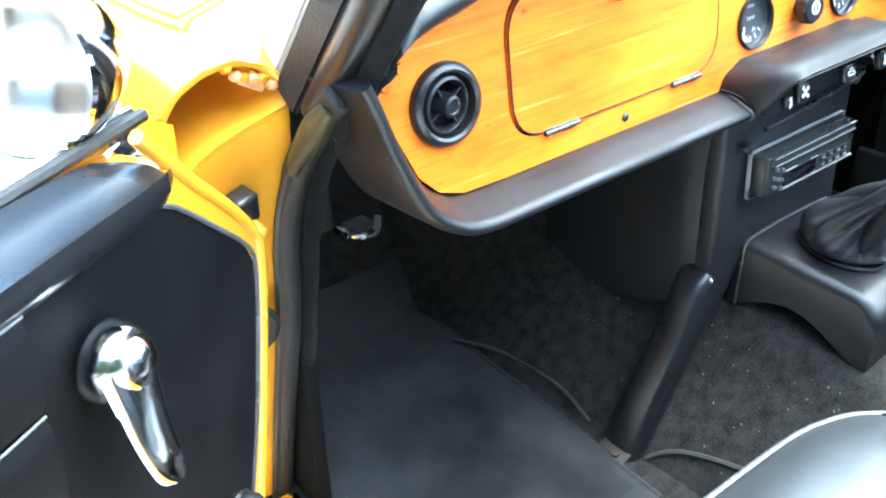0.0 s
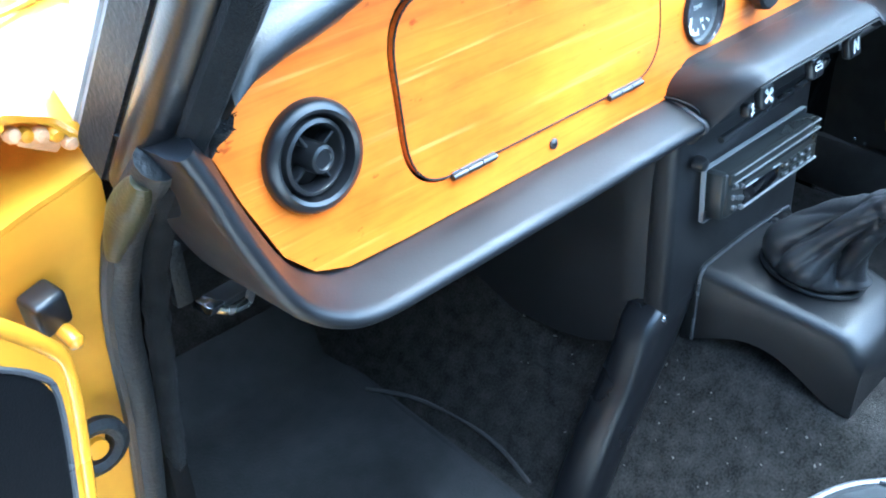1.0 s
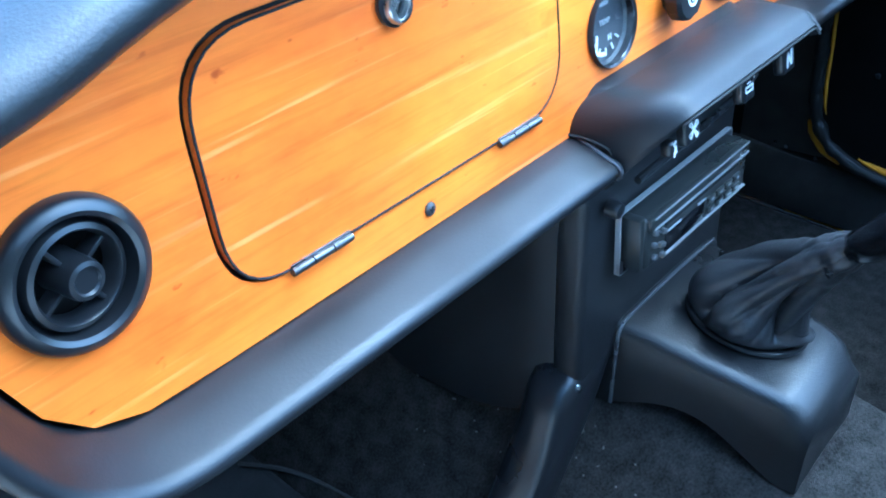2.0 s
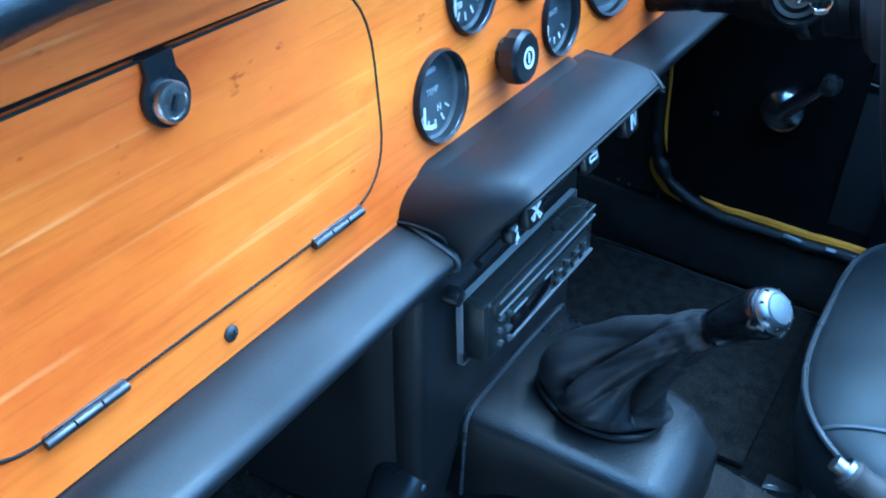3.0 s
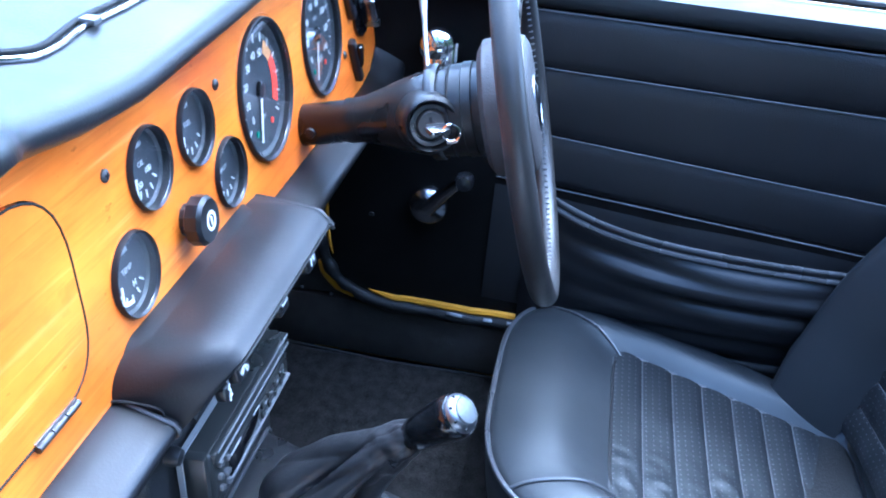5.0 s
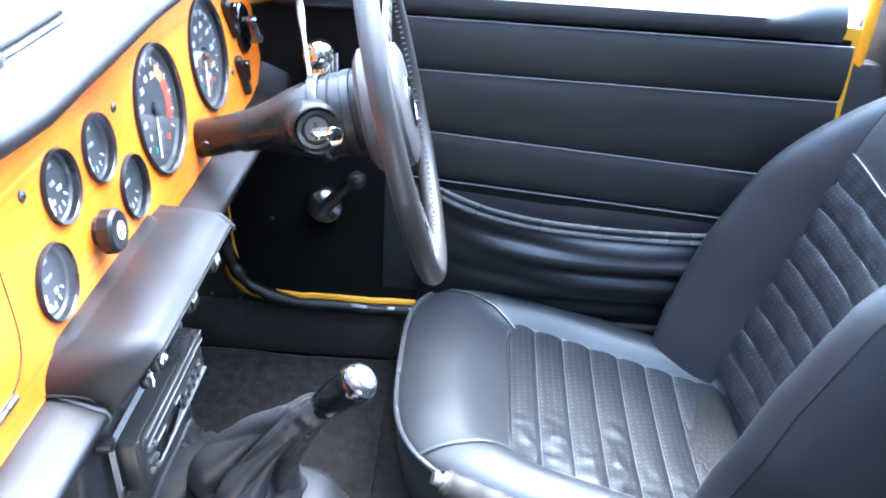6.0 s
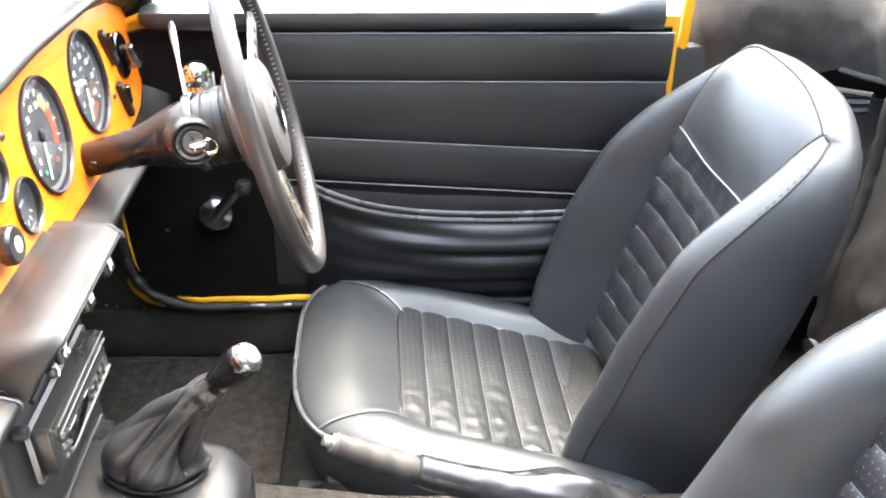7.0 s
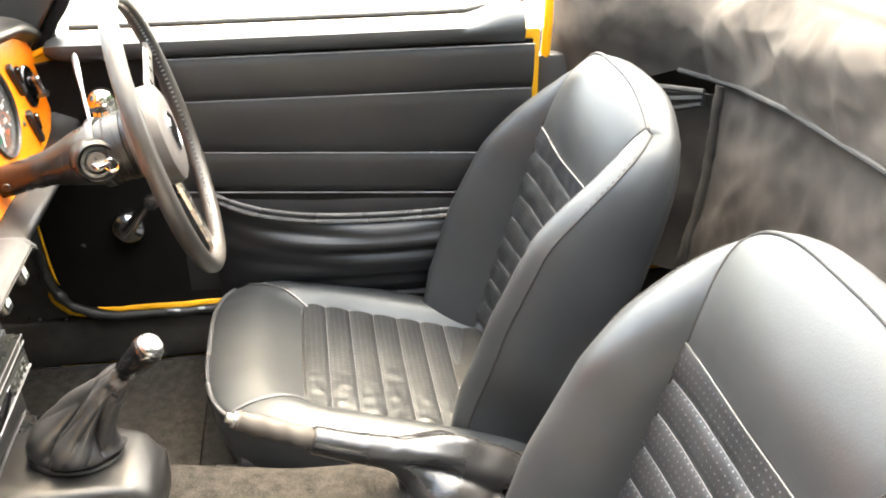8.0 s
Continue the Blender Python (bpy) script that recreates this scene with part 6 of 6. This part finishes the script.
    arm = smooth_path([(0.003, 0.016, 0.006), (0.006, 0.024, -0.020), (0.007, 0.029, -0.046), (0.005, 0.033, -0.072), (0.000, 0.034, -0.094)], 6)
    rings = []
    for k, p in enumerate(arm):
        t = k / (len(arm) - 1)
        w, h = (0.0240 - 0.0095 * t) * (1 - 0.35 * max(0, (t - 0.85) / 0.15) ** 2), 0.0085 - 0.0035 * t
        rings.append([L @ (p + Vector((w * math.cos(a), h * math.sin(a), 0.15 * w * math.cos(a)))) for a in (2 * math.pi * i / 16 for i in range(16))])
    part("lever_arm", loft(rings), CHROME, rose, "", 60)
    K = M @ pose(0.180 if driver else 0.195, 0.066, 0.500)
    crank = part("window_crank", lathe([(0.031, 0.0), (0.030, 0.008), (0.025, 0.016), (0.015, 0.021), (0, 0.023)], K @ pose(0, 0, 0, -90), 28), CHROME if not driver else CRANK, door, "window crank with a black knob")
    tip = Vector((0.052, 0.030, 0.064)) if driver else Vector((-0.050, 0.034, 0.036))
    part("crank_arm", tube(smooth_path([K @ Vector((0, 0.014, 0)), K @ (tip * 0.5 + Vector((0, 0.006, 0))), K @ tip], 4), [0.013, 0.012, 0.011, 0.0105, 0.010, 0.0095, 0.009, 0.0085, 0.008], 12), CHROME if not driver else CRANK, crank)
    part("crank_knob", lathe([(0.008, 0.0), (0.012, 0.004), (0.013, 0.018), (0.010, 0.026), (0, 0.028)], K @ Matrix.Translation(tip) @ pose(0, 0, 0, -90), 20), PLASTIC, crank, "black crank knob")
    part("knob_band", lathe([(0.0135, 0.006), (0.0135, 0.010)], K @ Matrix.Translation(tip) @ pose(0, 0, 0, -90), 20), CHROME, crank)
    for s_, z_ in ((0.085, 0.700), (0.072, 0.752), (0.098, 0.470)) if driver else ():
        part("trim_screw", lathe([(0.004, 0), (0.003, 0.002), (0, 0.0025)], M @ pose(s_, 0.0665, z_, -90), 10), PLASTIC, door)
    if not driver:
        build_mirror()


def build_mirror():
    mir = thing("door_mirror", (-0.80, 0.08, 0.80), "round chrome door mirror facing rearwards", "door mirror")
    c = Vector((-0.822, 0.068, 0.872))
    facing = Vector((-0.72, -0.64, 0.17)).normalized()
    m = Matrix.Translation(c) @ facing.to_track_quat("Z", "Y").to_matrix().to_4x4()
    part("housing", lathe([(0.061, 0.004), (0.0628, -0.004), (0.0625, -0.022), (0.0585, -0.046), (0.050, -0.068), (0.036, -0.088), (0.017, -0.101), (0, -0.104)], m, 40), CHROME, mir, "chrome bullet housing")
    part("rim", lathe([(0.0625, 0.002), (0.0610, 0.0065), (0.0580, 0.0065), (0.0575, 0.002)], m, 40), CHROME, mir)
    part("mirror_glass", lathe([(0.0, 0.003), (0.058, 0.003), (0.058, 0.001)], m, 40), MIRROR, mir, "silvered mirror glass")
    part("stem", tube(smooth_path([c + Vector((0.030, 0.030, -0.030)), c + Vector((0.046, 0.018, -0.050)), c + Vector((0.058, 0.000, -0.072))], 4), [0.012, 0.011, 0.011, 0.011, 0.012, 0.013, 0.015, 0.018, 0.022], 14), CHROME, mir)
    part("foot", lathe([(0.026, 0), (0.025, 0.004), (0.018, 0.008), (0, 0.010)], pose(-0.765, 0.068, 0.797), 20), CHROME, mir)


# ================= folded soft top =================
def build_soft_top():
    top = thing("folded_soft_top", (MID, -1.1, 0.6), "folded black-brown canvas soft top draped behind the seats", "soft top")

    def line(u):
        """Front lower edge of the upper cloth, from the driver's door round to the passenger's."""
        x = 0.720 - 1.300 * u
        y = -0.856 - 0.198 * ease(0.0, 0.22, u) + 0.19 * ease(0.85, 1.0, u)
        z = table([(0.0, 0.700), (0.12, 0.735), (0.165, 0.768), (0.20, 0.768), (0.30, 0.790), (0.42, 0.806), (0.60, 0.814), (1.0, 0.74)], u)
        return x, y, z

    def upper(u, v):
        x, y, z = line(u)
        hi = table([(0.0, 0.895), (0.12, 0.910), (0.30, 0.945), (0.5, 0.958), (0.8, 0.95), (1.0, 0.88)], u)
        if v < 0.62:
            t = v / 0.62
            z2 = z + (hi - z) * (t ** 0.85)
            y2 = y + 0.028 * math.sin(math.pi * t) - 0.035 * t
        else:
            t = (v - 0.62) / 0.38
            z2 = hi + 0.012 * math.sin(math.pi * t) - 0.03 * t * t
            y2 = y - 0.035 - 0.24 * t
        p = Vector((x, y2, z2))
        f = 0.022 * noise.noise(Vector((x * 6 + z2 * 3, z2 * 5 - x * 2, v * 2))) + 0.010 * ((1 - abs(noise.noise(Vector((x * 7 + z2 * 7, z2 * 5 - x * 2, 4))))) ** 2 - 0.4) + 0.0060 * ((1 - abs(noise.noise(Vector((x * 13 - z2 * 16, z2 * 9 + x * 5, 8))))) ** 3 - 0.4) + 0.0022 * noise.noise(Vector((x * 34 - z2 * 9, z2 * 30 + x * 6, 8)))
        return p + Vector((0.2, 1.0, 0.25)) * f * arch(min(1, v * 1.6 + 0.1)) ** 0.5
    part("upper_cloth", sheet(upper, 190, 60, 0.003), CANVAS, top, "creased canvas", 80)
    part("edge_piping", tube([Vector(line(0.17 + 0.80 * k / 60)) + Vector((0, 0.004, 0)) for k in range(61)], 0.0045, 8), RUBBER, top, "dark bound edge")

    def flap(u, v):
        x = 0.410 - 0.98 * u
        uu = (0.720 - x) / 1.300
        _, y, z = line(uu)
        z2 = z - 0.006 + (0.36 - z) * v
        f = 0.014 * noise.noise(Vector((x * 6, z2 * 5, 11))) + 0.0055 * ((1 - abs(noise.noise(Vector((x * 9 + z2 * 7, z2 * 6 - x * 3, 12))))) ** 3 - 0.4) + 0.0022 * noise.noise(Vector((x * 33, z2 * 30, 12)))
        return Vector((x + 0.03 * v * (1 - u), y - 0.012 + 0.030 * v + f, z2))
    part("lower_flap", sheet(flap, 130, 44, 0.004), CANVAS, top, "hanging canvas flap", 80)
    part("flap_hem", tube([Vector(flap(0.012, k / 30)) + Vector((0.004 * noise.noise(Vector((k * 0.7, 1, 2))), 0.005, 0)) for k in range(31)], [0.011 + 0.003 * noise.noise(Vector((k * 0.37, 3, 1))) for k in range(31)], 10), CANVAS, top, "frayed turned hem")

    def tuck(u, v):
        x = 0.66 - 0.28 * u
        z = 0.70 + 0.045 * u - (0.34 + 0.0 * u) * v
        return Vector((x, -0.93 - 0.24 * u + 0.01 * math.sin(9 * v + 6 * u), z))
    part("side_fold", sheet(tuck, 16, 16, 0.003), CANVAS, top, "dark fold behind the driver's door", 80)
    for k in range(3):
        part("hood_strap", tube(smooth_path([(0.60 - 0.02 * k, -0.935, 0.715 - 0.02 * k), (0.50, -0.985, 0.742 - 0.022 * k), (0.415, -1.035, 0.757 - 0.01 * k)], 4), 0.005, 8), RUBBER, top)


# ================= outside =================
def build_tree(x, y, h, seed):
    rnd = random.Random(seed)
    tree = thing("tree", (x, y, 0), "dark leafy tree at the edge of the yard", "tree", "trees round the yard")
    part("trunk", tube([(x, y, 0), (x + 0.1, y, h * 0.3), (x - 0.1, y + 0.1, h * 0.6), (x, y, h * 0.9)], [0.22, 0.17, 0.10, 0.03], 8), BARK, tree)
    verts, faces = [], []
    for k in range(1100):
        a, r, z = rnd.uniform(0, 6.283), rnd.random() ** 0.5, rnd.random()
        rad = h * 0.30 * arch((0.12 + 0.86 * z)) ** 0.7 * (0.75 + 0.5 * rnd.random())
        c = Vector((x + rad * r * math.cos(a), y + rad * r * math.sin(a), h * (0.22 + 0.80 * z)))
        s = 0.16 + 0.22 * rnd.random()
        q = Euler((rnd.uniform(0, 6.3), rnd.uniform(0, 6.3), rnd.uniform(0, 6.3))).to_matrix()
        b = len(verts)
        verts += [c + q @ Vector(p) * s for p in ((-1, -0.5, 0), (0.2, -0.8, 0.2), (1, 0.1, 0), (0.1, 0.8, -0.2), (-0.8, 0.5, 0.1))]
        faces.append((b, b + 1, b + 2, b + 3, b + 4))
    me = bpy.data.meshes.new("crown")
    me.from_pydata([tuple(v) for v in verts], [], faces)
    me.materials.append(LEAF)
    ob = new("crown", me)
    ob.parent = tree
    ob.matrix_parent_inverse = Matrix.Translation(tree.location).inverted()


def build_outside():
    rnd = random.Random(11)
    for k in range(30):
        a = radians(118 + 5.2 * k + rnd.uniform(-2, 2))
        r = rnd.uniform(11, 16)
        build_tree(r * math.cos(a), r * math.sin(a), rnd.uniform(7, 11), 100 + k)
    fence = thing("fence", (-14, -14, 0), "weathered post and rail fence before the trees", "fence")
    pts = [Vector((8.5 * math.cos(radians(a)), 8.5 * math.sin(radians(a)), 0)) for a in range(130, 290, 14)]
    for p in pts:
        part("post", block((0.10, 0.10, 1.3), Matrix.Translation(p) @ pose(0, 0, 0.65), 0.01), POST, fence)
    for a, b in zip(pts, pts[1:]):
        for z in (0.55, 1.1):
            part("rail", tube([a + Vector((0, 0, z)), b + Vector((0, 0, z))], 0.035, 6), POST, fence)


def build_floor_things():
    mat = thing("rubber_floor_mat", (-0.40, 0.2, 0.21), "worn black rubber mat in the passenger footwell", "floor mat")

    def top(u, v):
        x = -0.575 + 0.345 * u - 0.02 * u * v
        y = 0.50 - 0.585 * v
        z = 0.211 + max(0, y - 0.43) * 0.85
        return (x, y, z + 0.003 * noise.noise(Vector((x * 9, y * 9, 0))))
    part("sheet", sheet(top, 30, 40, 0.005), MAT, mat)
    part("raised_rim", tube([Vector(top(1, k / 20)) + Vector((0, 0, 0.002)) for k in range(21)] + [Vector(top(1 - k / 20, 1)) + Vector((0, 0, 0.002)) for k in range(1, 21)], 0.005, 8), MAT, mat)
    bm = bmesh.new()
    for k in range(90):
        x0 = 0.08 + 0.86 * k / 89
        a, b = Vector(top(x0, 0.40)), Vector(top(x0, 0.95))
        block((0.0012, (b - a).length, 0.0008), Matrix.Translation((a + b) / 2 + Vector((0, 0, 0.0052))), 0, 1, bm)
    tagged(part("ribs", bm, MAT, mat, "fine ribs across the heel area"), kind="stuff")
    drv = thing("carpet_mat", (0.42, 0.2, 0.21), "charcoal carpet mat in the driver's footwell", "floor mat")
    part("sheet", sheet(lambda u, v: (0.285 + 0.328 * u, 0.46 - 0.66 * v, 0.211 + max(0, 0.46 - 0.66 * v - 0.43) * 0.85 + 0.002 * noise.noise(Vector((u * 5, v * 9, 2)))), 20, 30, 0.006), CARPET, drv)
    part("bound_edge", tube([(0.612, 0.46 - 0.66 * k / 20, 0.215 + max(0, 0.46 - 0.66 * k / 20 - 0.43) * 0.85) for k in range(21)], 0.0022, 6), RUBBER, drv)
    welt = thing("carpet_welt", (-0.23, 0.1, 0.21), "faded welt along the foot of the tunnel carpet", "carpet edging")
    part("front_welt", tube(smooth_path([(-0.253, 0.322, 0.222), (-0.226, 0.267, 0.226), (-0.210, 0.198, 0.226), (-0.210, 0.125, 0.226), (-0.225, 0.06, 0.222)], 8), 0.0028, 6), FADED, welt)
    part("rear_welt", tube(smooth_path([(-0.2092, -0.0274, 0.209), (-0.1995, -0.0387, 0.2195), (-0.188, -0.06, 0.232), (-0.1769, -0.0946, 0.2412), (-0.1677, -0.1338, 0.2476), (-0.1618, -0.1656, 0.2522)], 8), 0.0036, 6), FADED, welt)
    br = thing("bonnet_release", (-0.50, 0.17, 0.58), "small worn metal bracket under the dashboard", "bracket")
    part("plate", block((0.050, 0.02, 0.008), pose(-0.505, 0.165, 0.588, 10, 12, 20), 0.002), STEEL, br)
    part("hook", tube(smooth_path([(-0.525, 0.16, 0.592), (-0.505, 0.15, 0.583), (-0.485, 0.155, 0.580), (-0.475, 0.165, 0.590)], 4), 0.004, 8), ALLOY, br)
    part("mounting", block((0.016, 0.012, 0.06), pose(-0.530, 0.185, 0.615), 0.003), RUBBER, br)


build_ground()
build_cabin()
build_front_body()
build_windscreen()
build_dashboard()
build_console()
build_handbrake()
build_steering()
build_seat(0.395, "black leather driver's bucket seat with pleated perforated centre", 16.0, 0.020, 0.045, 0.14)
build_seat(-0.372, "black leather passenger bucket seat with scuffed bolsters", 16.0, 0.032, 0.0, 0.0, 0.050, -0.006, 0.022, 0.018, 1.08, 0.90, 0.25, 0.034)
build_door(True)
build_door(False)
build_soft_top()
build_floor_things()
build_outside()
